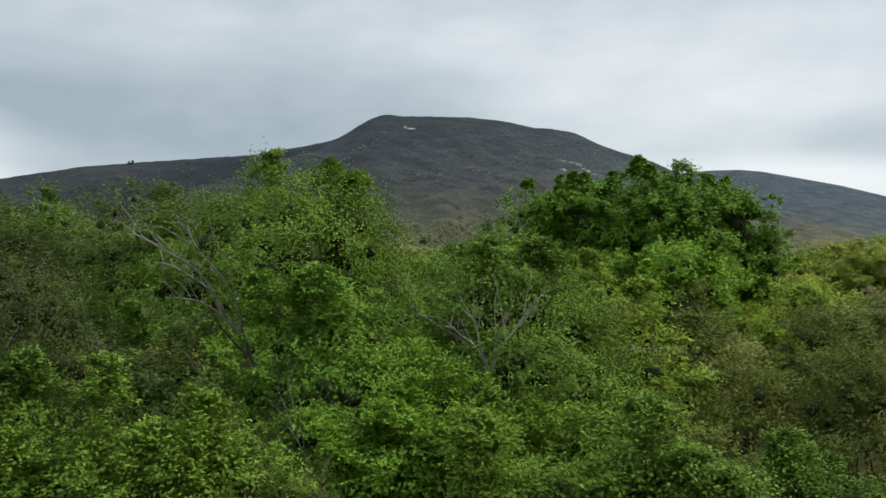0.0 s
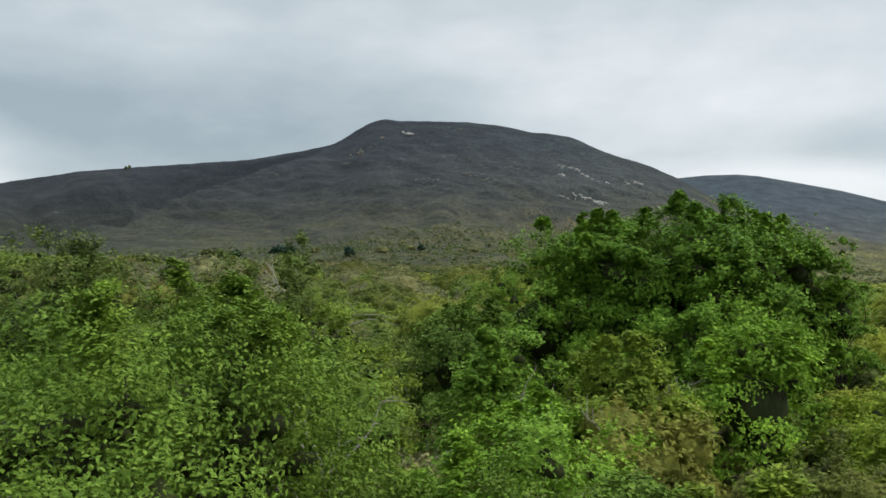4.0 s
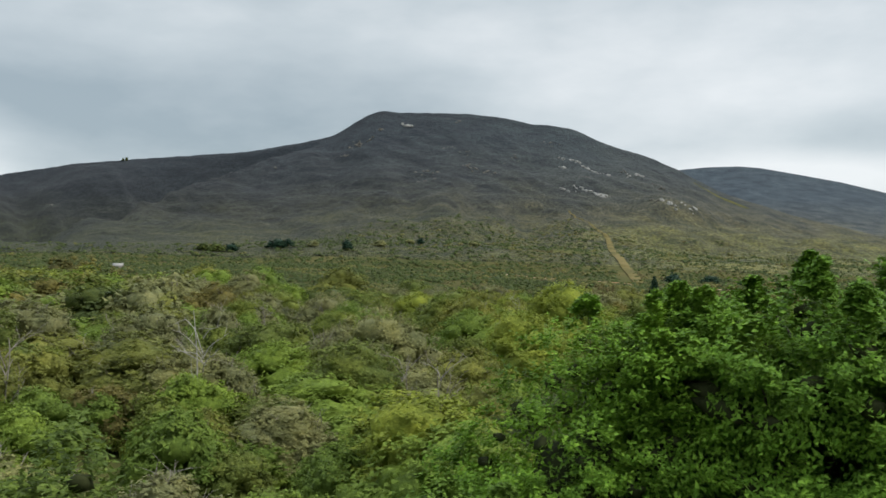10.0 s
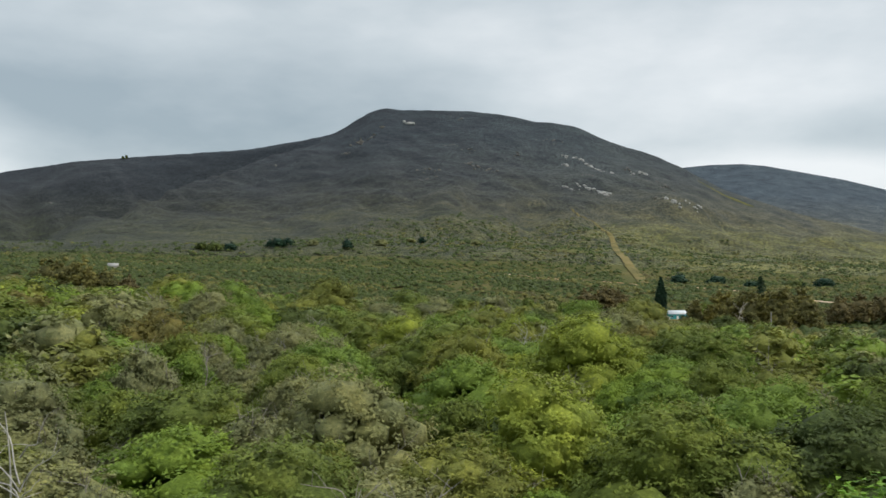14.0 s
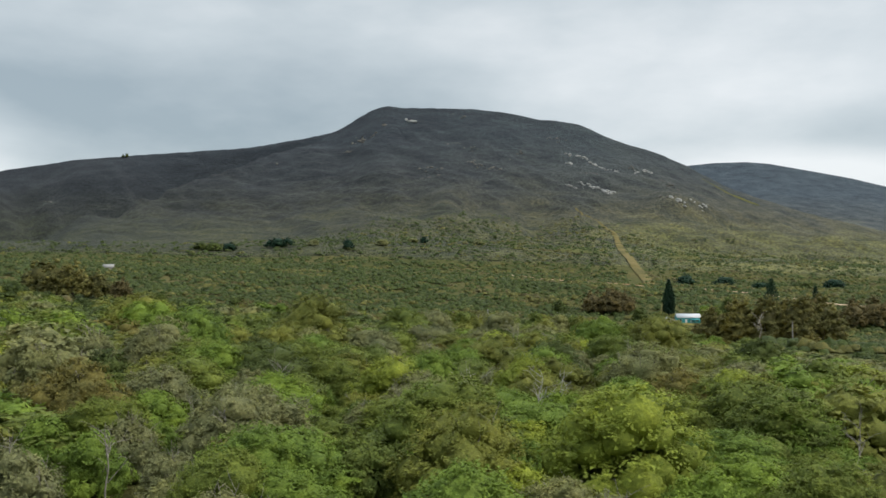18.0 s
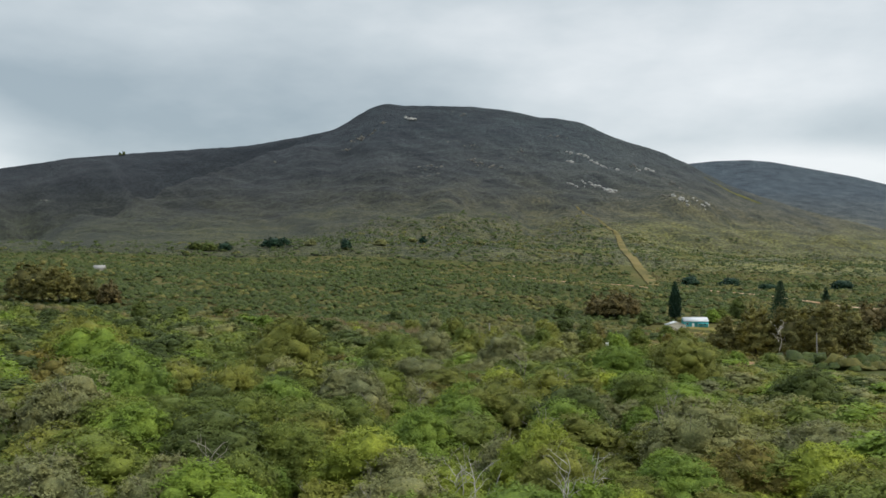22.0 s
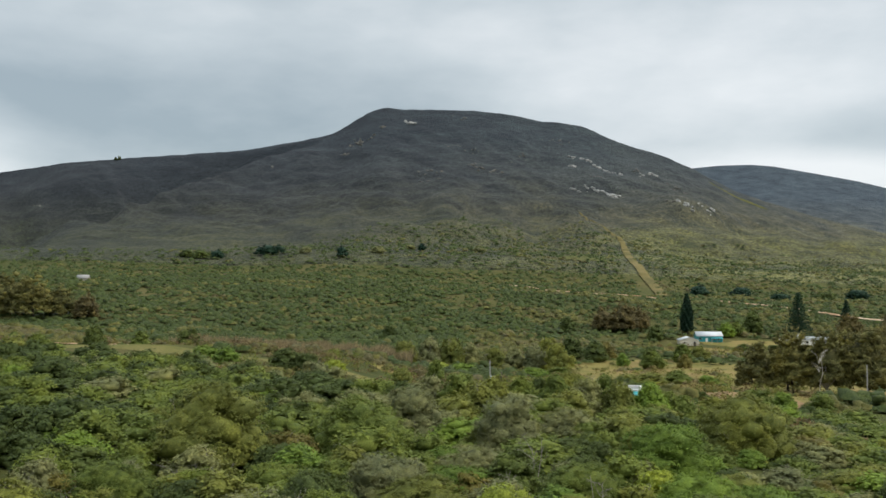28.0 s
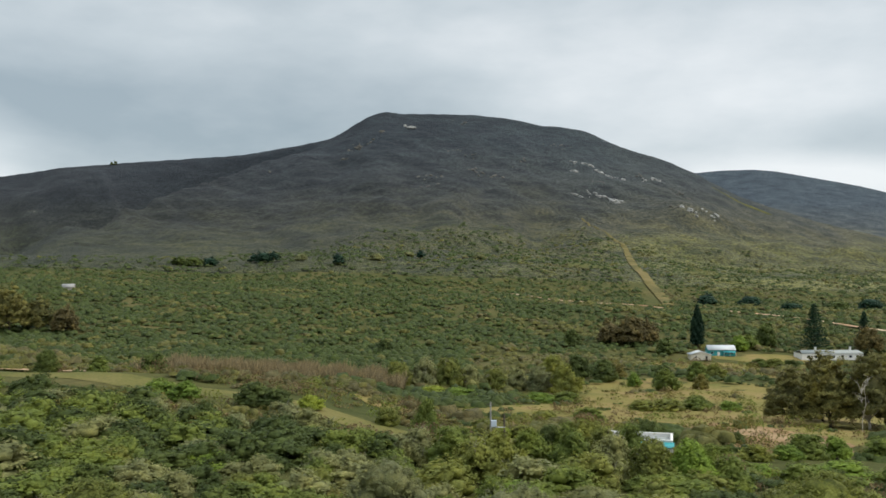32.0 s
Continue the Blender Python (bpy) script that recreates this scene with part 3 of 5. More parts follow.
def shrub_arrays(rng, r, h, clumps, skin, pads, twigs, per, leaf, up=0.4, level=1):
    """A rounded shrub: a few broad clumps grown into one dome, set with leaf pads. Gives its leaves, its inside and its clumps."""
    a = rng.uniform(0, 2 * math.pi) + np.arange(clumps) * 2.4
    q = np.sqrt((np.arange(clumps) + 0.3) / clumps)
    rad = r * rng.uniform(0.34, 0.5, clumps) * (1.1 - 0.25 * q)
    z = h * (0.84 - 0.5 * q ** 2.2) * rng.uniform(0.84, 1.1, clumps) - rad * 0.6
    lobes = np.stack([r * 0.72 * q * np.cos(a), r * 0.72 * q * np.sin(a), np.maximum(z, 0.1)], 1)
    lobes[:, :2] += rng.normal(size=(clumps, 2)) * 0.08 * r
    # a low skirt closes the foot
    k = max(4, clumps // 2)
    b = rng.uniform(0, 2 * math.pi) + np.arange(k) * 2 * math.pi / k
    skirt = np.stack([r * 0.66 * np.cos(b), r * 0.66 * np.sin(b), np.full(k, h * 0.16)], 1)
    lobes, rad = np.concatenate([lobes, skirt]), np.concatenate([rad, r * rng.uniform(0.3, 0.42, k)])
    n = len(lobes)
    m = pads * 4
    pick = rng.choice(n, m, p=rad ** 2 / (rad ** 2).sum())
    d = unit(rng.normal(size=(m, 3)) + (0, 0, 0.45))
    p = lobes[pick] + d * rad[pick][:, None] * (1, 1, 0.9)
    inside = ((((p[:, None] - lobes[None]) / (1, 1, 0.9)) ** 2).sum(2) < (0.86 * rad[None]) ** 2).sum(1)
    p = p[inside == 0][:pads]
    size = r * 0.27 * rng.uniform(0.7, 1.35, len(p)) * math.sqrt(34 / pads)
    heart = np.array([0, 0, h * 0.25])
    lv = join_arrays([pad_arrays(rng, p, size, heart, twigs, per, leaf, leaf * 0.62, up, 0.65, 0.5), leaf_arrays(rng, lobes, rad * 0.9, skin, leaf * 1.3, leaf * 0.85, 0.9, np.repeat(heart[None], n, 0))])
    core = core_arrays(rng, lobes, rad, 0.75, 0.9, level, 0.16)
    return lv, core, lobes


def join_arrays(parts):
    off, vs, fs, ss = 0, [], [], []
    for v, f, s in parts:
        vs.append(v)
        fs.append(f + off)
        ss.append(s)
        off += len(v)
    return np.concatenate(vs), np.concatenate(fs), np.concatenate(ss)


def crown_lobes(rng, rx, ry, h, n, lr, base=0.0, flat=1.0, skirt=0.3):
    """Lobes over a dome of half widths rx, ry and height h, standing on z = base."""
    a = rng.uniform(0, 2 * math.pi, n)
    q = np.sqrt(rng.uniform(0, 1, n))
    z = np.sqrt(np.clip(1 - q ** 2, 0, 1)) ** flat
    p = np.stack([rx * q * np.cos(a), ry * q * np.sin(a), base + (h - base) * z * rng.uniform(0.82, 1.0, n)], 1)
    low = rng.uniform(0, 1, n) < skirt
    out = rng.uniform(0.75, 1.0, n) / np.maximum(q, 0.05)
    p[low, :2] *= np.minimum(out, 20)[low, None]
    p[low, 2] = base + (h - base) * rng.uniform(0.1, 0.55, low.sum())
    r = lr * rng.uniform(0.65, 1.3, n)
    p[:, 2] -= r * 0.45
    return p, r


def tube(points, r0, r1, sides=6):
    """A tapered, bent limb along points."""
    pts = np.asarray(points, float)
    n = len(pts)
    t = np.gradient(pts, axis=0)
    t /= np.linalg.norm(t, axis=1)[:, None] + 1e-9
    ref = np.array([0.31, 0.95, 0.1])
    u = np.cross(t, ref)
    u /= np.linalg.norm(u, axis=1)[:, None] + 1e-9
    w = np.cross(t, u)
    rad = np.linspace(r0, r1, n)[:, None, None]
    a = np.linspace(0, 2 * math.pi, sides, endpoint=False)
    ring = pts[:, None, :] + rad * (np.cos(a)[None, :, None] * u[:, None, :] + np.sin(a)[None, :, None] * w[:, None, :])
    i = np.arange(n * sides).reshape(n, sides)
    j = np.roll(i, -1, axis=1)
    q = np.stack([i[:-1], j[:-1], j[1:], i[1:]], -1).reshape(-1, 4)
    return ring.reshape(-1, 3), q.ravel(), np.full(len(q), 4)


def limb_points(rng, a, b, n=6, sag=0.12, wild=0.06):
    a, b = np.asarray(a, float), np.asarray(b, float)
    s = np.linspace(0, 1, n)[:, None]
    p = a + (b - a) * s
    length = np.linalg.norm(b - a)
    p[:, 2] += (sag * length * np.sin(math.pi * s[:, 0]))
    p[1:-1] += rng.normal(size=(n - 2, 3)) * wild * length
    fine = np.linspace(0, n - 1, 2 * n - 1)
    p = np.stack([np.interp(fine, np.arange(n), p[:, k]) for k in range(3)], 1)
    for k in range(2):
        p[1:-1] = (p[:-2] + 2 * p[1:-1] + p[2:]) / 4
    return p


def limbs(rng, foot, tips, r, sides=5, fork=0.3):
    """A trunk that forks into limbs, each reaching for a tip."""
    parts = []
    tips = np.asarray(tips)
    top = tips.mean(axis=0) * 0.35 + np.asarray(foot) * 0.65
    top[2] = foot[2] + (tips[:, 2].mean() - foot[2]) * fork
    parts.append(tube(limb_points(rng, foot, top, 5, 0, 0.05), r, r * 0.75, sides + 2))
    for tip in tips:
        parts.append(tube(limb_points(rng, top, tip, 6), r * 0.42, r * 0.06, sides))
    return join_arrays(parts)


def plain_mesh(name, arrays, mat, smooth_faces=False, leaf_faces=None, inner=None):
    """A mesh of one material, or of leaves first and the inside of the crown after."""
    me = mesh_from(name, *arrays)
    me.materials.append(mat)
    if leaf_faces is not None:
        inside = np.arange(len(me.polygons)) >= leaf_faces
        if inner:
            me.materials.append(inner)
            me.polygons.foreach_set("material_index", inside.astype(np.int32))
    if smooth_faces:
        me.polygons.foreach_set("use_smooth", np.ones(len(me.polygons), bool))
    return me


def child(name, me, parent, label=""):
    ob = new(name, me)
    ob.parent = parent
    return tagged(ob, label)


def tree(seed, place, rx, ry, h, base, n_lobes, lobe_r, leaves, leaf, mat, name, label, category="tree", group="", trunk_r=0.12, bark=None, bare=0, length_width=0.45, flat=1.0, shoots=0, corners=3, core=0.42, skirt=0.35, inner=CROWN_SHADE, tip=1.0, up=0.25, out=0.7, flat_pads=0.45, clumpy=0.0, sub=1, gap=None, fill=0.3):
    """A tree or large shrub with its trunk, bare limbs and leafy crown; heights are above its foot."""
    rng = np.random.RandomState(seed)
    lobes, radii = crown_lobes(rng, rx, ry, h, n_lobes, lobe_r, base, flat, skirt)
    if gap:
        lo, hi = np.array(gap)
        keep = ~((lobes > lo) & (lobes < hi)).all(1)
        lobes, radii = lobes[keep], radii[keep]
    upper, own = lobes[lobes[:, 2] > np.median(lobes[:, 2])], len(lobes)
    for k in range(shoots):
        p = upper[rng.randint(len(upper))]
        tall, lean = rng.uniform(0.4, 0.85) * tip, rng.normal(size=3) * 0.22
        lean[2] = 1.0
        stem = p + lean * (np.linspace(0.3, tall, 5))[:, None]
        lobes, radii = np.concatenate([lobes, stem]), np.concatenate([radii, np.linspace(0.36, 0.2, 5)])
    foot = new(name)
    foot.matrix_world = pose(*place)
    tips = lobes[rng.choice(len(lobes), min(len(lobes), 12), replace=False)]
    child("trunk", plain_mesh("trunk", limbs(rng, (0, 0, -0.25), tips, trunk_r), bark or BARK, True), foot)
    heart = np.array([0, 0, base + (h - base) * 0.3])
    # each branch ends in a few pads side by side, with gaps between branches
    q = unit(rng.normal(size=(len(lobes), sub, 3)) + (0, 0, 0.7)) * np.array([1, 1, 0.65])
    pads = (lobes[:, None] + q * (0.8 * radii)[:, None, None]).reshape(-1, 3)
    lv = [pad_arrays(rng, pads, np.repeat(radii * (0.95 if sub == 1 else 0.55), sub), heart, *leaves, leaf, leaf * length_width, up, out, 0.5, corners, flat_pads)]
    # older, larger leaves fill the crown behind the outer pads
    p = (lobes - heart) * 0.7 + heart + rng.normal(size=lobes.shape) * 0.12 * radii[:, None]
    lv.append(leaf_arrays(rng, p, radii, int(len(lv[0][2]) * fill), leaf * 1.1, leaf * 0.6, 0.8, np.repeat(heart[None], len(p), 0), corners))
    lv = join_arrays(lv)
    # solid insides close the crown; the dark material paints shade into its gaps
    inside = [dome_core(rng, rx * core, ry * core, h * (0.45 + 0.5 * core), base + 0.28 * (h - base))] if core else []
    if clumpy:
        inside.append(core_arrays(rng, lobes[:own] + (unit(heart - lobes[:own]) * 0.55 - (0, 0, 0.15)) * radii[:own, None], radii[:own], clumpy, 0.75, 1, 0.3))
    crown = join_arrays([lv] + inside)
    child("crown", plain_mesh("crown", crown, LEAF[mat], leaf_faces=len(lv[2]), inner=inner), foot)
    for k in range(bare):
        a = rng.uniform(0, 2 * math.pi)
        start = np.array([0, 0, h * rng.uniform(0.4, 0.6)])
        end = np.array([math.cos(a) * rx * 0.95, math.sin(a) * ry * 0.95, h * rng.uniform(0.45, 0.74)])
        p = limb_points(rng, start, end, 8, 0.15, 0.05)
        twigs = [tube(p, 0.03, 0.008, 5)]
        for j in range(5):
            q = p[4 + 2 * j]
            twigs.append(tube(limb_points(rng, q, q + rng.normal(size=3) * 0.45 + (0, 0, 0.35), 4), 0.010, 0.004, 4))
        child("bare_limb", plain_mesh("bare_limb", join_arrays(twigs), TWIG, True), foot, "bleached bare limb")
    return tagged(foot, label, category, group)


def shrub_proto(seed, r, h, clumps, leaves, leaf, mat, name, label, group):
    """One shrub to copy: its stems carry the crown; grey and brown kinds show bare twigs."""
    rng = np.random.RandomState(seed)
    lv, core, lobes = shrub_arrays(rng, r, h, clumps, *leaves, leaf, 0.6 if mat in ("grey", "olive") else 0.35)
    tips = lobes[rng.choice(len(lobes), 5, replace=False)]
    st = new(name, plain_mesh("stems", limbs(rng, (0, 0, -0.3), tips, 0.05, 4), BARK, True))
    child("crown", plain_mesh("crown", join_arrays([lv, core]), LEAF[mat], True), st)
    if mat in ("grey", "rust", "olive"):
        twigs = []
        for k in range(16 if mat == "grey" else 9):
            p = lobes[rng.randint(len(lobes))]
            e = p * (1.25, 1.25, 1.0) + rng.normal(size=3) * 0.3 * r * 0.5 + (0, 0, 0.42 * r)
            pts = limb_points(rng, p, e, 5, 0.05, 0.07)
            twigs.append(tube(pts, 0.022, 0.006, 4))
            for j in range(3):
                twigs.append(tube(limb_points(rng, pts[4 + j], pts[4 + j] + rng.normal(size=3) * 0.3 + (0, 0, 0.25), 3), 0.011, 0.004, 3))
        tagged(child("bare_twig", plain_mesh("bare_twig", join_arrays(twigs), TWIG, True), st), "tangle of pale grey bare twigs", kind="stuff")
    return tagged(st, label, "shrub", group)


LEAF["gum"] = leaf_material("gum_tree_leaves", (0.106, 0.099, 0.036), (0.178, 0.164, 0.055), (0.268, 0.246, 0.082), patch=0.35, spread=1.0)
LEAF["rustgum"] = leaf_material("reddish_gum_leaves", (0.103, 0.0858, 0.038), (0.161, 0.13, 0.056), (0.23, 0.189, 0.08), patch=0.35)

# big plants near the start of the flight
NEAR = [
    # seed, (x, y), ground, rx, ry, height, base, lobes, lobe r, kind, name, label, bare limbs
    (11, (-2.7, 15.2), -4.5, 2.5, 2.0, 6.85, 3.3, 64, 0.6, "leafy", "broadleaf_tree", "bright green broadleaf tree with pale bare branches", 3),
    (12, (-1.45, 12.3), -4.4, 1.6, 1.3, 4.4, 1.5, 40, 0.42, "bright", "broadleaf_tree", "light green young tree with layered open branches", 1),
    (13, (0.95, 13.8), -4.4, 1.9, 1.6, 5.2, 2.2, 46, 0.46, "leafy", "broadleaf_tree", "soft green broadleaf tree with thin grey limbs", 2),
    (14, (-3.35, 11.4), -4.4, 1.0, 0.9, 4.2, 0.4, 30, 0.34, "dull", "shrub", "rounded grey-green shrub with small dull leaves", 0),
    (15, (-7.0, 14.5), -4.4, 1.9, 1.9, 5.8, 0.4, 44, 0.55, "deep", "shrub", "tall dark grey-green bush with dead twigs", 2),
    (16, (-5.0, 11.0), -4.4, 1.3, 1.2, 3.4, 0.3, 34, 0.38, "leafy", "shrub", "light green feathery bush", 0),
    (17, (2.3, 11.5), -4.4, 1.7, 1.1, 3.0, 0.3, 36, 0.38, "leafy", "shrub", "leafy green bush with reddish twigs", 0),
    (27, (4.3, 13.2), -4.4, 1.5, 1.3, 3.4, 0.3, 34, 0.4, "drab", "shrub", "olive green bush with fine leaves", 0),
    (18, (6.3, 13.6), -4.4, 1.5, 1.4, 3.6, 0.3, 32, 0.42, "drab", "shrub", "brownish green bush with dry reddish twigs", 0),
    (40, (4.4, 10.6), -4.4, 1.2, 0.9, 2.5, 0.2, 26, 0.36, "leafy", "shrub", "low leafy bush with reddish tips", 0),
    (41, (6.6, 11.2), -4.4, 1.4, 1.0, 2.9, 0.2, 28, 0.38, "rust", "shrub", "brownish bush with dry reddish twigs", 0),
    (51, (-5.6, 9.4), -4.4, 1.3, 0.9, 2.9, 0.2, 40, 0.36, "leafy", "shrub", "low leafy green bush with broad leaves", 0),
    (52, (-3.9, 9.9), -4.4, 1.3, 0.9, 2.9, 0.2, 40, 0.36, "leafy", "shrub", "low leafy green bush under the trees", 0),
    (53, (-2.2, 9.6), -4.4, 1.3, 0.9, 2.9, 0.2, 40, 0.36, "leafy", "shrub", "low bright green bush with broad leaves", 0),
    (54, (-0.6, 10.6), -4.4, 1.3, 0.9, 2.9, 0.2, 40, 0.36, "dark", "shrub", "low dark green bush under the trees", 0),
    (55, (0.9, 10.0), -4.4, 1.3, 0.9, 2.9, 0.2, 40, 0.36, "leafy", "shrub", "low leafy green bush under the trees", 0),
    (56, (2.5, 9.6), -4.4, 1.3, 0.9, 2.9, 0.2, 40, 0.36, "leafy", "shrub", "low leafy green bush with reddish tips", 0),
    (58, (0.1, 12.0), -4.4, 1.2, 0.9, 3.3, 0.2, 34, 0.36, "bright", "shrub", "light green feathery bush", 0),
    (28, (3.4, 17.2), -4.3, 1.7, 1.4, 4.3, 0.3, 34, 0.45, "lime", "shrub", "yellow-green bush with bare lower twigs", 1),
    (19, (5.9, 20.5), -4.0, 2.0, 1.8, 3.8, 0.3, 34, 0.5, "drab", "shrub", "yellowish olive green heath bush", 0),
    (20, (9.3, 20.5), -4.0, 2.1, 1.8, 3.9, 0.3, 34, 0.5, "drab", "shrub", "brownish olive heath bush", 0),
    (21, (1.6, 21.0), -4.0, 2.0, 1.8, 5.0, 0.3, 38, 0.52, "bright", "shrub", "fresh green rounded bush", 0),
    (22, (-1.8, 22.5), -4.0, 2.0, 2.0, 5.3, 0.3, 38, 0.52, "leafy", "shrub", "green bush with upright shoots", 1),
    (29, (-5.6, 21.5), -4.0, 2.1, 1.8, 5.4, 0.3, 38, 0.52, "bright", "shrub", "light green bush with upright shoots", 0),
    (30, (-10.5, 20.5), -3.9, 2.4, 2.0, 6.0, 0.3, 42, 0.6, "dull", "shrub", "grey-green bush on the rise", 1),
    (35, (4.6, 29.0), -3.8, 1.9, 1.6, 5.0, 0.3, 36, 0.5, "lime", "shrub", "yellow-green bush before the large dome tree", 0),
    (36, (8.3, 30.5), -3.7, 2.0, 1.6, 5.2, 0.3, 36, 0.5, "bright", "shrub", "green bush before the large dome tree", 0),
    (37, (11.6, 29.0), -3.8, 2.0, 1.7, 4.8, 0.3, 36, 0.5, "lime", "shrub", "yellowish bush before the large dome tree", 0),
    (38, (1.6, 28.0), -3.8, 1.8, 1.6, 5.0, 0.3, 34, 0.48, "bright", "shrub", "fresh green bush with thin grey twigs", 2),
    (39, (-8.2, 26.0), -3.7, 2.1, 1.8, 5.6, 0.3, 38, 0.52, "leafy", "shrub", "light green bush beside the thorny tree", 0),
    (23, (-4.2, 31.0), -3.4, 3.4, 2.6, 6.9, 0.4, 80, 0.62, "dull", "broadleaf_tree", "grey-green thorny tree with a tangle of bare twigs", 6),
    (24, (-10.8, 32.5), -2.6, 3.2, 2.6, 6.5, 0.4, 66, 0.64, "dull", "broadleaf_tree", "greyish tree with bare twigs showing", 4),
    (31, (0.9, 35.5), -3.3, 2.2, 2.0, 5.3, 0.3, 40, 0.58, "leafy", "shrub", "green bush below the large dome tree", 0),
    (32, (-16.5, 36.5), -2.2, 3.2, 2.8, 6.3, 0.3, 60, 0.66, "leafy", "broadleaf_tree", "rounded green tree on the rise", 1),
    (33, (-22.5, 42.5), -1.6, 3.2, 2.8, 6.3, 0.3, 56, 0.66, "drab", "broadleaf_tree", "rounded olive green tree on the rise", 1),
    (34, (4.4, 40.8), -3.1, 3.9, 3.0, 7.3, 0.3, 120, 0.62, "dark", "broadleaf_tree", "lower dark green tree leaning against the large dome", 0),
    (47, (8.2, 45.0), -2.8, 3.8, 2.6, 7.4, 0.3, 100, 0.66, "dark", "broadleaf_tree", "dark green tree behind the large dome", 0),
    (48, (-5.4, 26.6), -3.7, 2.0, 1.6, 6.0, 0.3, 38, 0.5, "leafy", "shrub", "light green bush below the thorny tree", 0),
    (49, (-2.2, 27.2), -3.7, 1.9, 1.6, 5.9, 0.3, 38, 0.5, "lime", "shrub", "yellow-green bush below the thorny tree", 1),
    (26, (14.4, 39.0), -3.0, 0.9, 0.9, 6.8, 1.5, 26, 0.4, "dark", "broadleaf_tree", "slim dark green tree beside the big dome", 0),
]
GROWN = {}
for s, (x, y), g, rx, ry, h, base, nl, lr, kind, nm, lab, bare in NEAR:
    close, broad = y < 16, nm.endswith("tree")
    dense = kind in ("dull", "drab", "rust", "deep")
    GROWN[s] = tree(s, (x, y, g), rx, ry, h, base, int(nl * 0.95), lr * (1.15 if close else 1.2), (9, 12) if close else (9, 9) if y < 27.5 else (7, 8),
         0.058 if close else 0.08 if y < 27.5 else 0.11, kind, nm, lab, "tree" if broad else "shrub", bare=bare, trunk_r=0.085 if broad else 0.06,
         shoots=0 if dense or rx < 1.2 else 10 if s in (34, 47) else 4, tip=1.4 if s in (34, 47) else 1.0, corners=4 if close else 3, length_width=0.5 if close else 0.6,
         up=0.45 if dense else 0.75 if s in (34, 47) else 0.25, flat_pads=0.2 if dense else 0.5, core=0.4 if y > 30 else 0.0, clumpy=0.27, sub=6, gap=((-2.6, -2.6, 3.0), (-0.3, -0.1, 5.3)) if s == 11 else None)
tree(25, (9.6, 40.8, -3.0), 5.5, 4.6, 8.3, 0.3, 190, 1.0, (11, 9), 0.13, "dark", "broadleaf_tree",
     "large dome-shaped dark green tree with dense clustered foliage", trunk_r=0.25, length_width=0.6, flat=0.5, shoots=70, tip=1.15, skirt=0.5, core=0.0, up=0.85, out=0.5, flat_pads=0.2, sub=7, clumpy=0.42, fill=0.5)



def open_limbs(seed, foot, start, ends, r):
    """Pale bare limbs that fan out from one place at the edge of a crown."""
    rng = np.random.RandomState(seed)
    start = np.array(start, float)
    for e in ends:
        p = limb_points(rng, start, np.array(e, float), 6, 0.16, 0.045)
        parts = [tube(p, r, r * 0.3, 6)]
        for j in range(6):
            q = p[4 + j]
            d = unit(np.array(e) - start) * 0.3 + rng.normal(size=3) * 0.2 + (0, 0, 0.12)
            parts.append(tube(limb_points(rng, q, q + d * rng.uniform(0.7, 1.5), 4, 0.1), r * 0.36, r * 0.12, 4))
        child("bare_limb", plain_mesh("bare_limb", join_arrays(parts), TWIG, True), foot, "bleached bare limb")


open_limbs(61, GROWN[11], (-0.5, -0.75, 3.6), ((-2.25, -1.0, 5.2), (-1.8, -1.1, 4.75), (-1.3, -1.0, 5.35), (-0.9, -1.0, 5.2), (-1.6, -1.1, 4.2)), 0.028)
open_limbs(62, GROWN[13], (-0.25, -1.3, 3.1), ((-0.9, -1.5, 3.75), (-0.05, -1.6, 3.95), (0.35, -1.5, 3.9), (-0.6, -1.5, 3.95)), 0.016)
open_limbs(63, GROWN[12], (0.15, -1.0, 1.2), ((-0.4, -1.3, 2.6), (0.35, -1.3, 2.5), (0.7, -1.2, 2.2)), 0.016)

# ---- shrubs along the way: kinds that are copied ----
KINDS = [
    ("green", "green_shrub", "dense green rounded shrub of the thicket", 0.27),
    ("fresh", "light_green_shrub", "light green leafy shrub of the thicket", 0.21),
    ("grey", "grey_shrub", "grey-green shrub with fine dull leaves", 0.18),
    ("olive", "olive_shrub", "olive green heath shrub of the thicket", 0.20),
    ("deep", "dark_shrub", "dark green dense rounded bush", 0.06),
    ("gold", "yellow_green_shrub", "flat-topped yellow-green shrub of the thicket", 0.09),
    ("rust", "brown_shrub", "brownish heath shrub with dry tips", 0.04),
]
PROTO = {}


def shrub_at(kind, x, y, z, size, tall, turn, pick):
    """A shrub of a kind; the first of each shape is built, the others are copies."""
    k = [q[0] for q in KINDS].index(kind)
    _, nm, lab, _ = KINDS[k]
    grade = (3 if size > 1.7 and y < 265 else 2) if y > 150 else 1 if size > 1.25 else 0
    key = (kind, grade, pick)
    base = (1.0, 1.55, 1.0, 2.3)[grade]
    m = pose(x, y, z, 0, 0, turn) @ Matrix.Diagonal((size / base, size / base, size * tall / base, 1))
    if key not in PROTO:
        leaves, leaf = (((2600, 100, 8, 7), 0.12), ((4400, 160, 8, 7), 0.132), ((1400, 54, 7, 6), 0.19), ((6000, 250, 8, 7), 0.16))[grade]
        PROTO[key] = shrub_proto(100 + 10 * k + pick + 50 * grade, 1.9 * base, (3.3 + 0.3 * pick) * base, (11, 19, 11, 26)[grade] + 3 * pick, leaves, leaf, kind, nm, lab, nm.replace("_", " ") + "s")
        PROTO[key].matrix_world = m
        return PROTO[key]
    o = copy_thing(PROTO[key], m)
    o.matrix_world = m
    return o


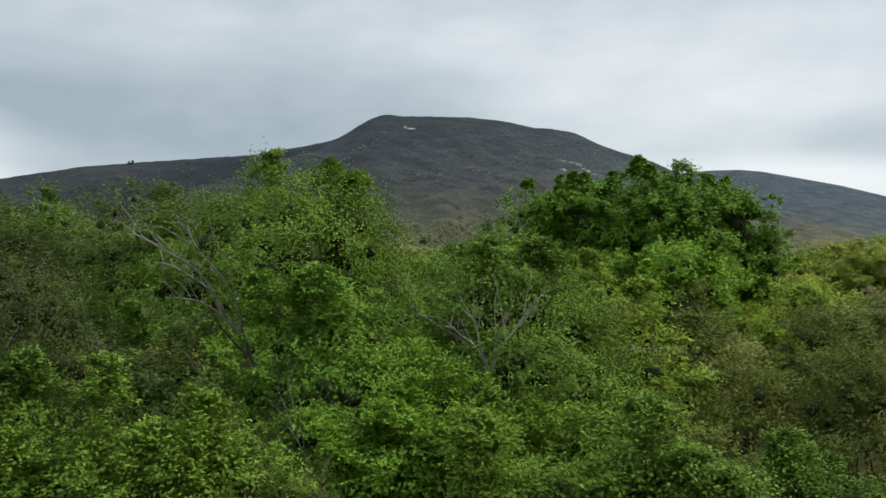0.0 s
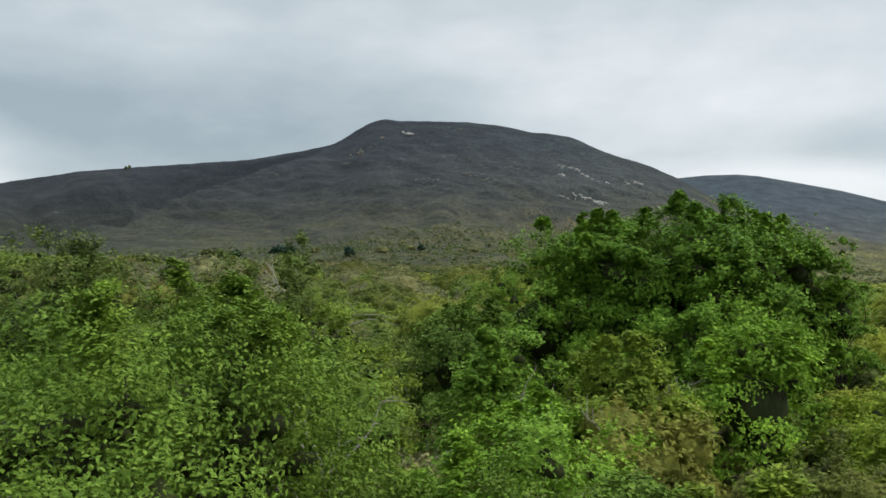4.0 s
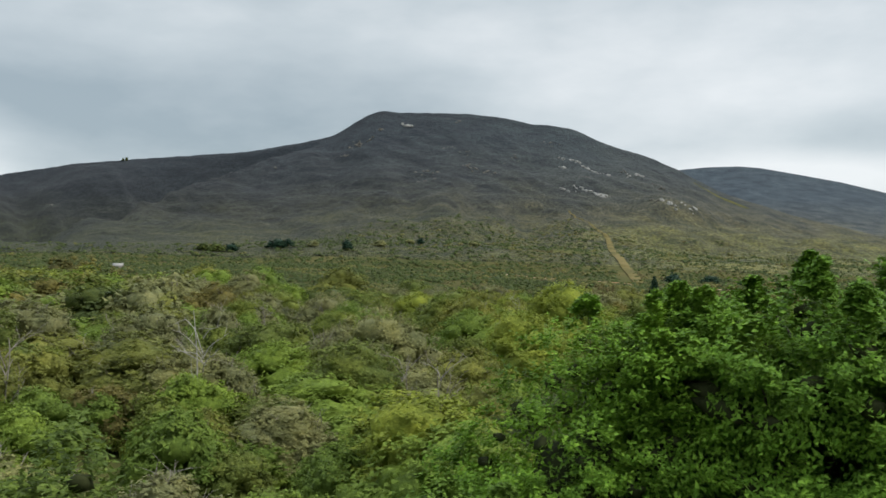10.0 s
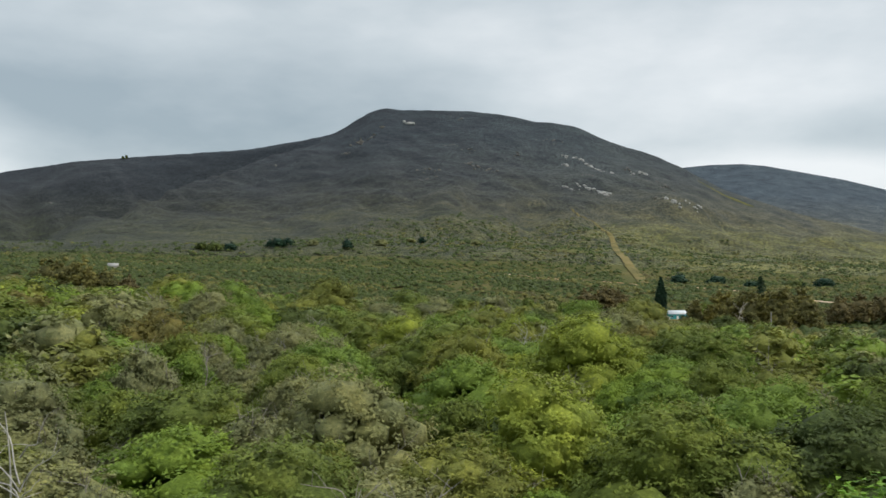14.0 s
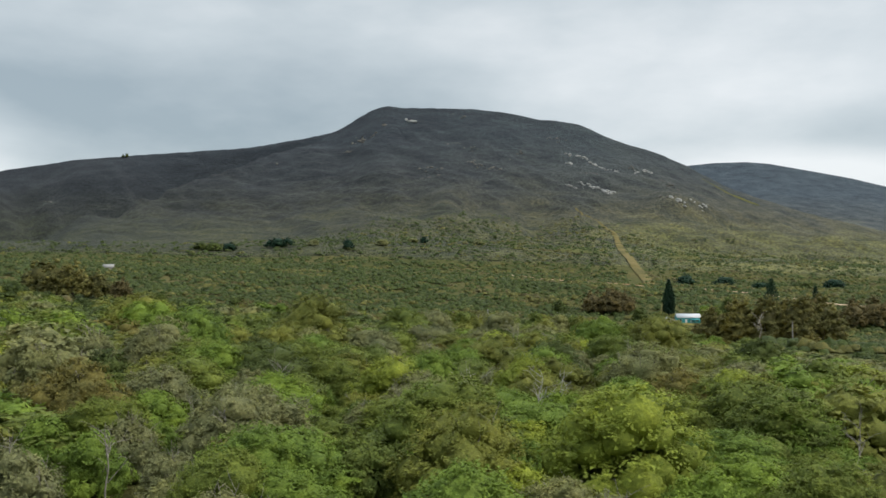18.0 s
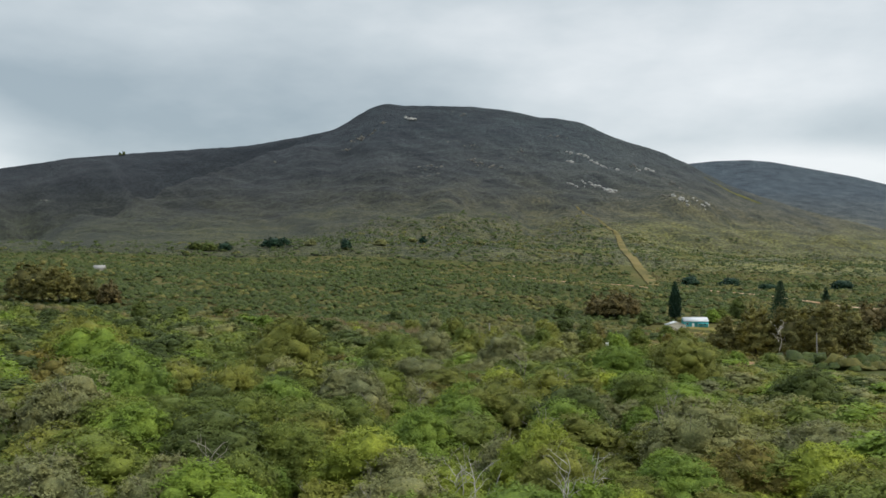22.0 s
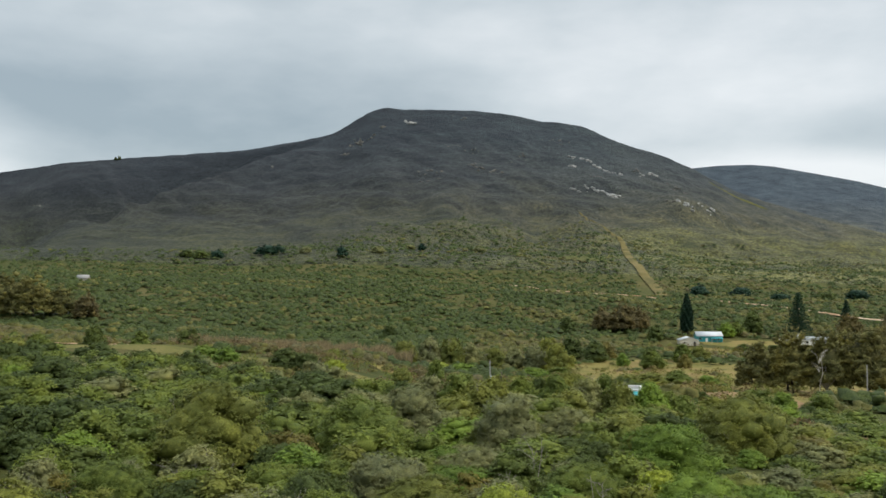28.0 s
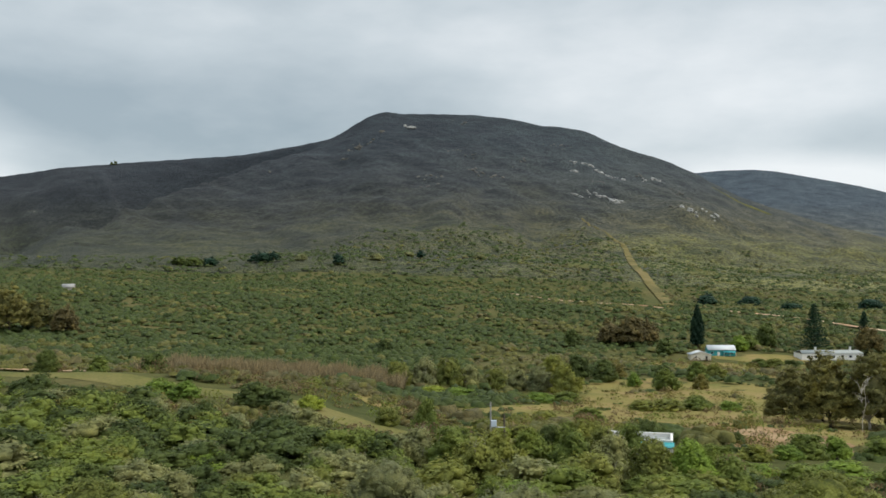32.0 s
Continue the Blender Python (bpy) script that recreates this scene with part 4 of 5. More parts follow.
def clear_of_near(x, y, pad=0.7):
    for item in NEAR:
        (a, b), rx, ry = item[1], item[3], item[4]
        if ((x - a) / (rx + pad)) ** 2 + ((y - b) / (ry + pad)) ** 2 < 1:
            return False
    if abs(x - 31) < 6.5 and 226.5 < y < 247:
        return False
    return ((x - 9.5) / 5.6) ** 2 + ((y - 40.5) / 4.8) ** 2 > 1


shares = np.array([k[3] for k in KINDS])
# large shrubs that stand out: x, y, half width, kind
MARKED = [
    (5.6, 68.7, 3.4, "gold"), (-25.6, 110.0, 2.2, "grey"), (-25.6, 118.8, 2.4, "grey"), (-33.0, 155.0, 4.4, "fresh"), (42.0, 162.0, 4.0, "deep"), (2.6, 82.7, 1.3, "rust"), (-5.3, 65.7, 2.1, "grey"), (-8.2, 58.7, 1.8, "grey"), (-20.4, 78.7, 2.0, "green"), (-0.8, 63.7, 1.7, "grey"),
    (16.3, 72.7, 2.6, "fresh"), (12.1, 74.7, 1.7, "olive"), (-14.4, 82.7, 2.1, "grey"), (10.0, 88.0, 3.9, "gold"), (8.7, 112.3, 2.8, "olive"), (-19.1, 100.3, 3.2, "rust"),
    (-7.9, 97.3, 2.8, "grey"), (-14.0, 89.3, 1.8, "fresh"), (1.0, 123.3, 2.9, "fresh"), (23.0, 108.3, 2.8, "olive"), (-4.0, 148.7, 3.0, "deep"), (-15.5, 168.5, 5.2, "olive"),
    (-35.3, 159.7, 4.9, "olive"), (-21.2, 131.7, 4.2, "fresh"), (7.4, 146.7, 2.4, "gold"), (12.4, 133.0, 3.2, "deep"), (18.8, 122.7, 3.7, "grey"), (-20.9, 120.7, 3.3, "grey"),
    (7.9, 115.7, 3.0, "gold"), (20.2, 144.7, 3.4, "green"), (0.6, 190.2, 3.8, "grey"), (-3.5, 174.2, 4.6, "green"), (10.3, 180.2, 3.6, "grey"), (22.3, 167.2, 4.3, "fresh"), (35.5, 186.2, 5.0, "olive"),
]
rng = np.random.RandomState(5)
for x, y, r, kind in MARKED:
    shrub_at(kind, x, y, float(ground_z(x, y)) - 0.1, r / 1.95, min(1.1, 0.66 + 0.9 / r), rng.uniform(0, 360), rng.randint(2))


def lone_bush(kind, x, y, r, h, pick=0):
    size = r / 1.9
    return shrub_at(kind, x, y, float(ground_z(x, y)) - 0.1, size, 1.22 * h / (3.45 * size), (x * 37 + y * 11) % 360, pick)


# bushes that stand alone on the open land: kind, x, y, half width, height
LONE = [
    ("green", 76.2, 403.6, 4.2, 6.2), ("fresh", 67.8, 413.6, 2.4, 4.2), ("deep", 80, 424, 4.0, 6.0), ("deep", 68.9, 566, 4.5, 7.5), ("olive", 40.3, 378.6, 4.8, 8.0), ("grey", 33.5, 384, 4.0, 7.0), ("rust", 88.4, 408.6, 2.8, 4.8),
    ("deep", 60, 424, 4.5, 6.5), ("deep", 52, 432, 5.0, 7.5), ("olive", 44, 440, 4.5, 7.0), ("rust", 66, 436, 4.0, 6.0), ("green", 96, 440, 4.2, 6.0), ("olive", 106, 452, 4.0, 5.0),
    ("deep", -58, 312, 3.2, 4.4), ("deep", -79, 306, 2.8, 4.6), ("green", -68, 306, 2.4, 3.2), ("deep", -22, 520.6, 3.4, 6.0),
    ("olive", -8, 374, 4.0, 7.0), ("grey", -1, 376, 4.4, 8.2), ("olive", 6.5, 378, 4.6, 8.6), ("grey", 13, 380, 4.2, 7.0), ("olive", 20, 384, 3.8, 6.2), ("grey", 27, 388, 3.8, 6.0),
    ("gold", 2, 356, 4.6, 2.4), ("fresh", 9, 355, 4.6, 2.6), ("fresh", 30, 352, 4.2, 2.6), ("green", 37, 354, 4.4, 3.0),
    ("fresh", 157.8, 582, 5.0, 7.0), ("green", 166, 590, 5.0, 6.5), ("deep", 178, 600, 6.0, 11.0), ("green", 150, 532, 4.6, 3.6), ("olive", 159, 536, 4.8, 4.0), ("deep", 168, 540, 4.2, 3.6), ("deep", 113, 556, 4.4, 7.0),
    ("green", 70.9, 350, 4.4, 3.4), ("olive", 62, 346, 4.6, 3.0), ("fresh", 80, 352, 3.2, 2.6), ("olive", 55, 343, 3.6, 2.6),
    ("green", 33.9, 297, 3.6, 3.0), ("olive", 24, 286, 3.0, 2.4), ("deep", 34, 243.5, 3.4, 4.4), ("olive", 30.5, 242.5, 2.4, 3.6),
    ("green", 21.2, 229, 2.6, 4.2), ("olive", 23.0, 229.4, 3.4, 4.6), ("deep", 18.4, 230, 2.0, 3.6),
    ("green", 57.9, 247, 3.2, 3.0), ("fresh", 62.6, 248, 2.2, 3.2), ("deep", 52.5, 262, 1.6, 1.8), ("rust", 49, 262, 1.8, 1.9), ("green", 70, 250, 2.6, 2.8), ("deep", 45, 258, 1.5, 1.6),
    ("deep", -25, 259, 3.2, 3.2), ("deep", -21, 257, 2.8, 3.0), ("gold", -16.5, 262, 2.2, 2.2), ("fresh", -41, 261, 3.2, 3.4), ("fresh", -36.5, 260, 2.8, 3.0), ("green", -84, 288, 2.8, 3.0), ("grey", -17.5, 242, 3.0, 3.6), ("grey", -13.5, 241, 2.8, 3.2),
    ("olive", 24.6, 225.6, 2.2, 4.7), ("green", 27.4, 225.2, 2.5, 5.2), ("grey", 30.6, 224.6, 1.9, 3.6), ("olive", 33.6, 224.2, 1.9, 3.3), ("green", 36.6, 224.4, 2.0, 3.3),
    ("green", 19, 213, 2.6, 4.7), ("grey", 23, 212, 2.7, 4.7), ("olive", 27, 211, 2.7, 4.7), ("fresh", 31, 210, 2.6, 4.7), ("green", 35, 210, 2.5, 3.6), ("deep", 25, 218, 2.0, 2.9), ("olive", 30, 217, 2.0, 2.9),
    ("green", 42, 236, 2.2, 2.0), ("olive", 48, 240, 2.4, 2.0), ("fresh", 53.5, 243, 2.2, 1.9), ("green", 39, 239, 1.8, 1.8),
    ("green", 6, 216, 2.8, 3.9), ("olive", 11, 214, 2.8, 4.1), ("grey", 2, 219, 2.6, 3.7), ("green", 15, 217, 2.6, 3.9), ("olive", 8.5, 209, 2.8, 4.0), ("green", 2.5, 246, 2.0, 5.4), ("olive", -4, 262, 2.2, 3.0), ("gold", 14, 249, 1.6, 1.8), ("olive", 17, 248, 2.0, 2.0), ("rust", 6, 268, 2.6, 1.8), ("olive", 12, 264, 2.6, 2.0),
]
for i, item in enumerate(LONE):
    lone_bush(*item, pick=i % 2)
rest, done = [], {k[0]: 0 for k in KINDS}
y = -24.0
while y < 340:
    step = 3.0 + 0.009 * max(y, 0)
    half = max(8 + 0.56 * y, 40)
    for x in np.arange(-half, half, step):
        px, py = x + rng.uniform(-0.5, 0.5) * step, y + rng.uniform(-0.5, 0.5) * step
        patch = fbm(np.array([px]), np.array([py]), 45, 3, 0.5, 8)[0]
        w = shares * np.exp(2.0 * patch * np.array([0.3, 0.8, -1, -0.6, 0.2, 1.2, -0.8]))
        lush, dry = float(1 - smooth(95, 125, py)), float(smooth(140, 175, py))
        w = w * (1 + lush * np.array([0, 0.6, 0.2, 0, 0.2, 1.4 if px > -6 else -0.6, 0]) + dry * np.array([0.4, -0.65, 0.3, 0, 2.2, -0.8, 0]))
        west = float(smooth(95, 130, py) * (1 - smooth(-16, 2, px)))
        w = w * (1 + west * np.array([0.5, -0.5, -0.45, -0.55, 3.0, -0.85, 0]))
        kind = KINDS[rng.choice(len(KINDS), p=w / w.sum())][0]
        if py < 110:
            kind = "fresh" if kind == "gold" and px < -3 else "green" if kind == "rust" and px > 0 else kind
        size = 0.85 + 1.15 * rng.uniform() ** 1.9
        tall = rng.uniform(0.68, 1.2) * (1.16 - 0.24 * size) * (1 - 0.22 * float(smooth(120, 190, py))) * (1 - 0.3 * float(smooth(20, 36, px) * smooth(115, 165, py))) * (1 + 0.22 * float(smooth(-24, 0, py - float(thicket_edge(px))) * (1 - smooth(-20, 0, px))))
        turn, pick = rng.uniform(0, 360), rng.randint(2)
        if py > thicket_edge(px) or (py < 18.5 and abs(px) < 10.5) or not clear_of_near(px, py, 0.3):
            continue
        if any((px - a) ** 2 + (py - b) ** 2 < (r * 0.92) ** 2 for a, b, r, _ in MARKED):
            continue
        if py > 205 and any((px - a) ** 2 + (py - b) ** 2 < (r + 0.8) ** 2 for _, a, b, r, _ in LONE):
            continue
        z = float(ground_z(px, py))
        if py < 45:
            size = min(size, 1.05)
        if abs(px - 3) < 7 + 0.15 * py + 10 * (py < 80) and 18 < py < 190 and done[kind] < 130:
            shrub_at(kind, px, py, z - 0.1, size, tall, turn, pick)
            done[kind] += 1
        else:
            rest.append((px, py, z, size, kind, tall))
    y += step * 0.85


def joined_shrubs(items, name, label):
    """All shrubs of one kind that stand away from the way, as one mesh of many crowns."""
    rng = np.random.RandomState(len(items))
    shapes = [[shrub_arrays(np.random.RandomState(800 + 10 * g + k), 1.95, 3.5, 10 + 2 * k, *n, leaf, 0.25, 1)[:2] for k in range(4)]
              for g, (n, leaf) in enumerate((((800, 56, 7, 6), 0.175), ((460, 36, 6, 5), 0.235), ((440, 36, 5, 4), 0.245)))]
    by = {}
    for it in items:
        by.setdefault(it[4], []).append(it)
    for kind, lst in by.items():
        parts, cores = [], []
        for px, py, z, size, _, tall in lst:
            g = 2 if abs(px) > 8 + 0.53 * py else 0 if 18 < py < 62 else 1 if py < 130 else 2
            lv, core = shapes[g][rng.randint(4)]
            a = rng.uniform(0, 2 * math.pi)
            turn = np.array([(math.cos(a), math.sin(a), 0), (-math.sin(a), math.cos(a), 0), (0, 0, 1)]) * size * np.array([1, 1, tall])
            at = np.array([px, py, z - 0.1])
            parts.append((lv[0] @ turn + at, lv[1], lv[2]))
            cores.append((core[0] @ turn + at, core[1], core[2]))
        ob = new(name, plain_mesh(name, join_arrays(parts + cores), LEAF[kind], True))
        tagged(ob, label + " in " + kind.replace("rust", "brown") + " tones", "shrubland", kind="stuff")


joined_shrubs(rest, "thicket", "dense thicket of rounded shrubs")

# ---- far bush: low domes over the valley and the foothills ----
# each scrub kind's darker copy, with shade between far bushes painted in
HILL = {"green": "hill_green", "fresh": "hill_green", "grey": "hill_olive", "olive": "hill_olive", "deep": "hill_dark", "gold": "hill_olive", "rust": "hill_brown"}


def far_places():
    """Where the far bushes stand: x, y, size and which kind, thinned on the open land and along tracks and houses."""
    rng = np.random.RandomState(9)
    xs, ys, st = [], [], []
    y = 240.0
    while y < 1420:
        step = 4.4 + 0.0055 * (y - 240)
        half = 20 + 0.54 * y
        x = np.arange(-half, half, step)
        xs.append(x + rng.uniform(-0.6, 0.6, len(x)) * step)
        ys.append(y + rng.uniform(-0.6, 0.6, len(x)) * step)
        st.append(np.full(len(x), step))
        y += step * 0.8
    px, py, step = np.concatenate(xs), np.concatenate(ys), np.concatenate(st)
    n = len(px)
    size = step * (0.36 + 0.6 * rng.uniform(size=n) ** 2.2) * (1 + 0.35 * fbm(px, py, 30, 3, 0.6, 19))
    lie = fbm(px, py, 75, 4, 0.6, 12)
    keep = np.where(lie > -0.2, 0.97, 0.75)
    size = size * (0.85 + 0.9 * np.clip(lie + 0.2, -0.25, 0.6)) * (1 + 0.7 * (rng.uniform(size=n) < 0.05))
    tilt = np.tile(np.array([2.6, 0.8, 0.7, 0.8, 9.0, 0.0, 1.0]), (n, 1))

    # darker in the west, drier in the east
    tilt[:, 4] *= 1 + 1.6 * (1 - smooth(-140, 10, px))
    tilt[:, 6] *= 1 + 2.5 * smooth(0, 90, px)
    tilt[:, 3] *= 1 + 1.5 * smooth(0, 90, px)

    # dry brown heath behind the reed bed
    tilt[(px < 12) & (px > -150) & (np.abs(py - reed_y(px) - 18) < 34 + 20 * lie)] = (0.5, 0.3, 1.5, 2, 0.5, 0.2, 9)

    def zone(where, k, sz, mix=None):
        keep[where] = k
        size[where] *= sz
        if mix is not None:
            tilt[where] = mix

    ty = track_y(px)
    meadow = (((px - 80) / 54) ** 2 + ((py - 352) / 92) ** 2 < 1) | (((px - 30) / 30) ** 2 + ((py - 300) / 30) ** 2 < 1)
    bare = ((px - 60) / 17) ** 2 + ((py - 271) / 24) ** 2 < 1
    yard = ((px - 128) / 42) ** 2 + ((py - 500) / 40) ** 2 < 1
    heath = (px > 15) & (px < 175) & (py > 370) & (py < 560)
    verge = (py < ty + 50) & (px < 40)
    done_zone = meadow | bare
    zone(meadow, 0.06, 0.5)
    zone(bare & ~meadow, 0.06, 0.4)
    zone(yard & ~done_zone & (py > 512), 0.12, 0.6, np.array([0.7, 0.5, 1.0, 2, 1, 0.3, 8]))
    zone(yard & ~done_zone & (py <= 512), 0.5, 0.6, np.array([0.7, 0.5, 1.0, 2, 1, 0.3, 8]))
    done_zone = done_zone | yard
    zone(heath & ~done_zone, 0.7, 0.75, np.array([1, 0.5, 1.2, 2, 1, 0.3, 6]))
    zone(verge & ~heath & ~done_zone, 0.75, 0.5, np.array([0.5, 0.4, 1.2, 2, 0.5, 0.3, 10]))
    drop = (py < ty + 9) & ((py > ty - 13) | (py < thicket_edge(px) + 1.5) | (px > 10))
    size = np.where(py < ty, size * 0.85, size)
    drop |= (px > -82) & (px < -6) & (np.abs(py - reed_y(px)) < 22) & (fbm(px, py, 22, 3, 0.5, 15) > -0.14 + 0.22 * ((px + 44) / 40) ** 2)
    drop |= (np.abs(px - np.interp(py, (770, 881, 986, 1101, 1266, 1306, 1426), (160, 180, 190, 209, 236, 232, 206))) < 7.5) & (py > 760)
    drop |= ((px - 150) ** 2 + (py - 560) ** 2 < 26 ** 2) | ((np.abs(px - 197) < 22) & (np.abs(py - 565) < 14)) | ((np.abs(px + 249) < 8) & (np.abs(py - 722) < 10))
    road = np.where(px > 180, np.interp(px, (200, 221, 243, 260, 300), (745, 736, 706, 671, 640)), np.interp(px, (58, 75, 91, 128, 149, 160), (822, 790, 757, 760, 746, 742)))
    drop |= (px > 55) & (py - road > -10) & (py - road < 4) & (rng.uniform(size=n) < 0.7)
    drop |= (px > 110) & (px < 152) & (py > 490) & (py < 560)
    high = py > 900
    keep = np.where(high, keep * np.clip((1030 - py) / 130 + (2.0 + 0.6 * smooth(60, 200, px)) * smooth(-330, 80, px), 0, 1) * np.clip(0.85 + 0.9 * lie, 0.35, 0.97), keep)
    size = np.where(high, size * 0.62, np.where(py > 700, size * 0.85, size))
    size = np.minimum(size, 3.3)
    ok = ~drop & (rng.uniform(size=n) < keep)
    lean = fbm(px, py, 90, 4, 0.65, 8) + 0.5 * fbm(px, py, 26, 3, 0.6, 18)
    w = (shares * tilt * np.exp(4.5 * lean[:, None] * np.array([0.3, 0.6, -0.9, -0.5, 1.4, 0.4, -1.0]))) ** 2.1
    w = np.cumsum(w / w.sum(1, keepdims=True), 1)
    kind = (rng.uniform(size=(n, 1)) > w).sum(1)
    return px[ok], py[ok], size[ok], np.minimum(kind[ok], len(KINDS) - 1)


def far_bush():
    rng = np.random.RandomState(3)
    px, py, size, kind = far_places()
    pz = land_z(px, py)
    tone = np.array([HILL[k[0]] for k in KINDS])[kind]
    for name in ("hill_green", "hill_dark", "hill_olive", "hill_brown"):
        parts, cores = [], []
        for lo, hi, reps, leaves, leaf in ((0, 340, 6, 30, 0.26), (340, 480, 4, 16, 0.34), (480, 760, 3, 8, 0.44), (760, 5000, 2, 3, 0.7)):
            m = (py >= lo) & (py < hi) & (tone == name)
            if not m.any():
                continue
            at = np.repeat(np.stack([px[m], py[m], pz[m]], 1), reps, axis=0)
            big = np.repeat(size[m], reps)
            k = len(at)
            c = at + rng.normal(size=(k, 3)) * big[:, None] * np.array([0.75, 0.6, 0.06])
            r = big * rng.uniform(0.36, 0.72, k)
            c[:, 2] += big * rng.uniform(0.05, 0.4, k)
            parts.append(leaf_arrays(rng, c, r, k * leaves, leaf, leaf * 0.6, 0.72, at))
            cores.append(core_arrays(rng, c, r, 1.0, 0.6, 0, 0.28))
        ob = new("bushland", plain_mesh("bushland", join_arrays(parts + cores), LEAF[name], True))
        tagged(ob, "far bushland of low shrubs in %s tones" % name.replace("hill_", ""), "shrubland", kind="stuff")


far_bush()


# ---- low heath and tussocks on the open land ----
def tussocks():
    rng = np.random.RandomState(17)
    spots = {"heath": [], "olive": [], "rust": [], "green": []}
    names = list(spots)
    for _ in range(6500):
        if rng.uniform() < 0.7:
            x = rng.uniform(-200, 60)
            y = track_y(x) + (rng.uniform(9, 48) if x < -45 or rng.uniform() < 0.6 else -rng.uniform(9, 36))
        else:
            a, q = rng.uniform(0, 2 * math.pi), math.sqrt(rng.uniform())
            x, y = (72 + 50 * q * math.cos(a), 335 + 75 * q * math.sin(a)) if rng.uniform() < 0.5 else (128 + 42 * q * math.cos(a), 500 + 40 * q * math.sin(a))
        p = 0.5 + 0.5 * fbm(np.array([x]), np.array([y]), 25, 3, 0.5, 14)[0]
        if rng.uniform() > p * 1.3:
            continue
        spots[names[rng.choice(4, p=(0.40, 0.24, 0.28, 0.08))]].append((x, y, rng.uniform(0.3, 1.1) * (1 + 1.2 * (rng.uniform() < 0.08))))
    for kind, lst in spots.items():
        a = np.array(lst)
        c = np.stack([a[:, 0], a[:, 1], ground_z(a[:, 0], a[:, 1]) + a[:, 2] * 0.3], 1)
        parts = [leaf_arrays(rng, c, a[:, 2], len(a) * 22, 0.42, 0.22)]
        ob = new("tussocks", plain_mesh("tussocks", join_arrays(parts), LEAF[kind]))
        tagged(ob, "low %s heath tufts on the open grass" % kind.replace("rust", "brown").replace("heath", "reddish"), "tussocks", kind="stuff")


tussocks()


# ---- reeds ----
def reeds():
    rng = np.random.RandomState(31)
    n = 16000
    x = rng.uniform(-82, -6, n)
    y = reed_y(x) + rng.uniform(-20, 18, n)
    thick = fbm(x, y, 16, 4, 0.6, 15) + 0.2 - ((x + 44) / 40) ** 2 * 0.22
    x, y = x[thick > 0], y[thick > 0]
    n = len(x)
    z = ground_z(x, y)
    h = rng.uniform(3.2, 6.4, n) * (0.75 + 0.3 * np.sin(x * 0.3) ** 2)
    lean = rng.normal(size=(n, 2)) * 0.22
    w = rng.uniform(0.06, 0.16, n)
    a = rng.uniform(0, math.pi, n)
    base = np.stack([x, y, z], 1)
    top = base + np.stack([lean[:, 0] * h, lean[:, 1] * h, h], 1)
    side = np.stack([np.cos(a) * w, np.sin(a) * w, 0 * w], 1)
    mid = base * 0.45 + top * 0.55 + np.stack([0 * h, 0 * h, h * 0.06], 1)
    v = np.stack([base - side, base + side, mid + side, top, mid - side], 1).reshape(-1, 3)
    arr = (v, np.arange(n * 5), np.full(n, 5))
    tagged(new("reed_bed", plain_mesh("reed_bed", arr, LEAF["reed"])), "stand of tall dry brown reeds", "reeds", kind="stuff")


reeds()


# ---- trees in the valley ----
def gum(seed, x, y, h, r, kind="gum", pale=False, label="tall gum tree with brownish olive clumped foliage"):
    z = float(ground_z(x, y))
    return tree(seed, (x, y, z), r, r, h, h * 0.08, 110, r * 0.2, (12, 8), 0.5, kind, "gum_tree", label, trunk_r=0.35, skirt=0.62, core=0.55, clumpy=0.7, inner=None, bark=PALE if pale else BARK, group="gum trees")


for k, (x, y, h, r) in enumerate(((81, 314, 13, 4.8), (88, 309, 16, 5.4), (95, 306, 17, 5.4), (103, 304, 18, 6.0), (112, 308, 18, 6.4), (92, 322, 17, 5.4), (105, 320, 18, 6.2))):
    gum(300 + k, x, y, h, r, pale=k in (2, 4))
for k, (x, y, h, r) in enumerate(((92, 584, 15, 7), (101, 580, 17, 8), (110, 586, 15, 7))):
    gum(320 + k, x, y, h, r, "rustgum", label="reddish brown gum tree beside the sheds")
for k, (x, y, h, r) in enumerate(((-212, 545, 26, 9.5), (-200, 540, 25, 9), (-190, 548, 18, 7), (-226, 552, 25, 9), (-176, 545, 15, 6))):
    gum(330 + k, x, y, h, r, "rustgum" if k == 4 else "gum", label="broad gum tree rising over the bush")
for k, (x, y, h, r) in enumerate(((236, 560, 19, 8), (250, 565, 20, 9), (266, 570, 20, 9), (224, 580, 16, 7))):
    gum(340 + k, x, y, h, r, "rustgum", label="brown gum tree behind the white house")
for k, (x, y, h, r, kind) in enumerate(((-165, 956, 12, 7, "pine"), (-156, 960, 10, 6, "pine"), (-174, 958, 9, 5, "pine"), (-92, 938, 12, 5.5, "pine"), (-18, 986, 9, 4, "pine"), (-240, 945, 8, 7, "deep"), (-226, 940, 9, 8, "deep"), (-212, 944, 8, 7, "pine"),
                                        (205, 800, 9, 8, "pine"), (240, 806, 8, 8, "pine"), (330, 800, 9, 9, "pine"), (-130, 960, 7, 6, "grey"), (-60, 960, 7, 7, "grey"), (-657, 1893, 7, 3, "deep"), (-650, 1893, 9, 3, "deep"), (-30, 1000, 5, 5, "grey"), (40, 1010, 5, 6, "grey"), (262, 780, 6, 8, "pine"), (300, 790, 6, 7, "deep"))):
    z = float(land_z(x, y))
    tree(360 + k, (x, y, z), r, r, h, 0.5, 24, r * 0.32, (6, 8), 1.0, kind, "broadleaf_tree", "dark rounded tree among the foothill bushes" if kind != "grey" else "grey bare-looking tree among the foothill bushes", trunk_r=0.3, group="foothill trees", core=0.7, clumpy=0.8, inner=None)


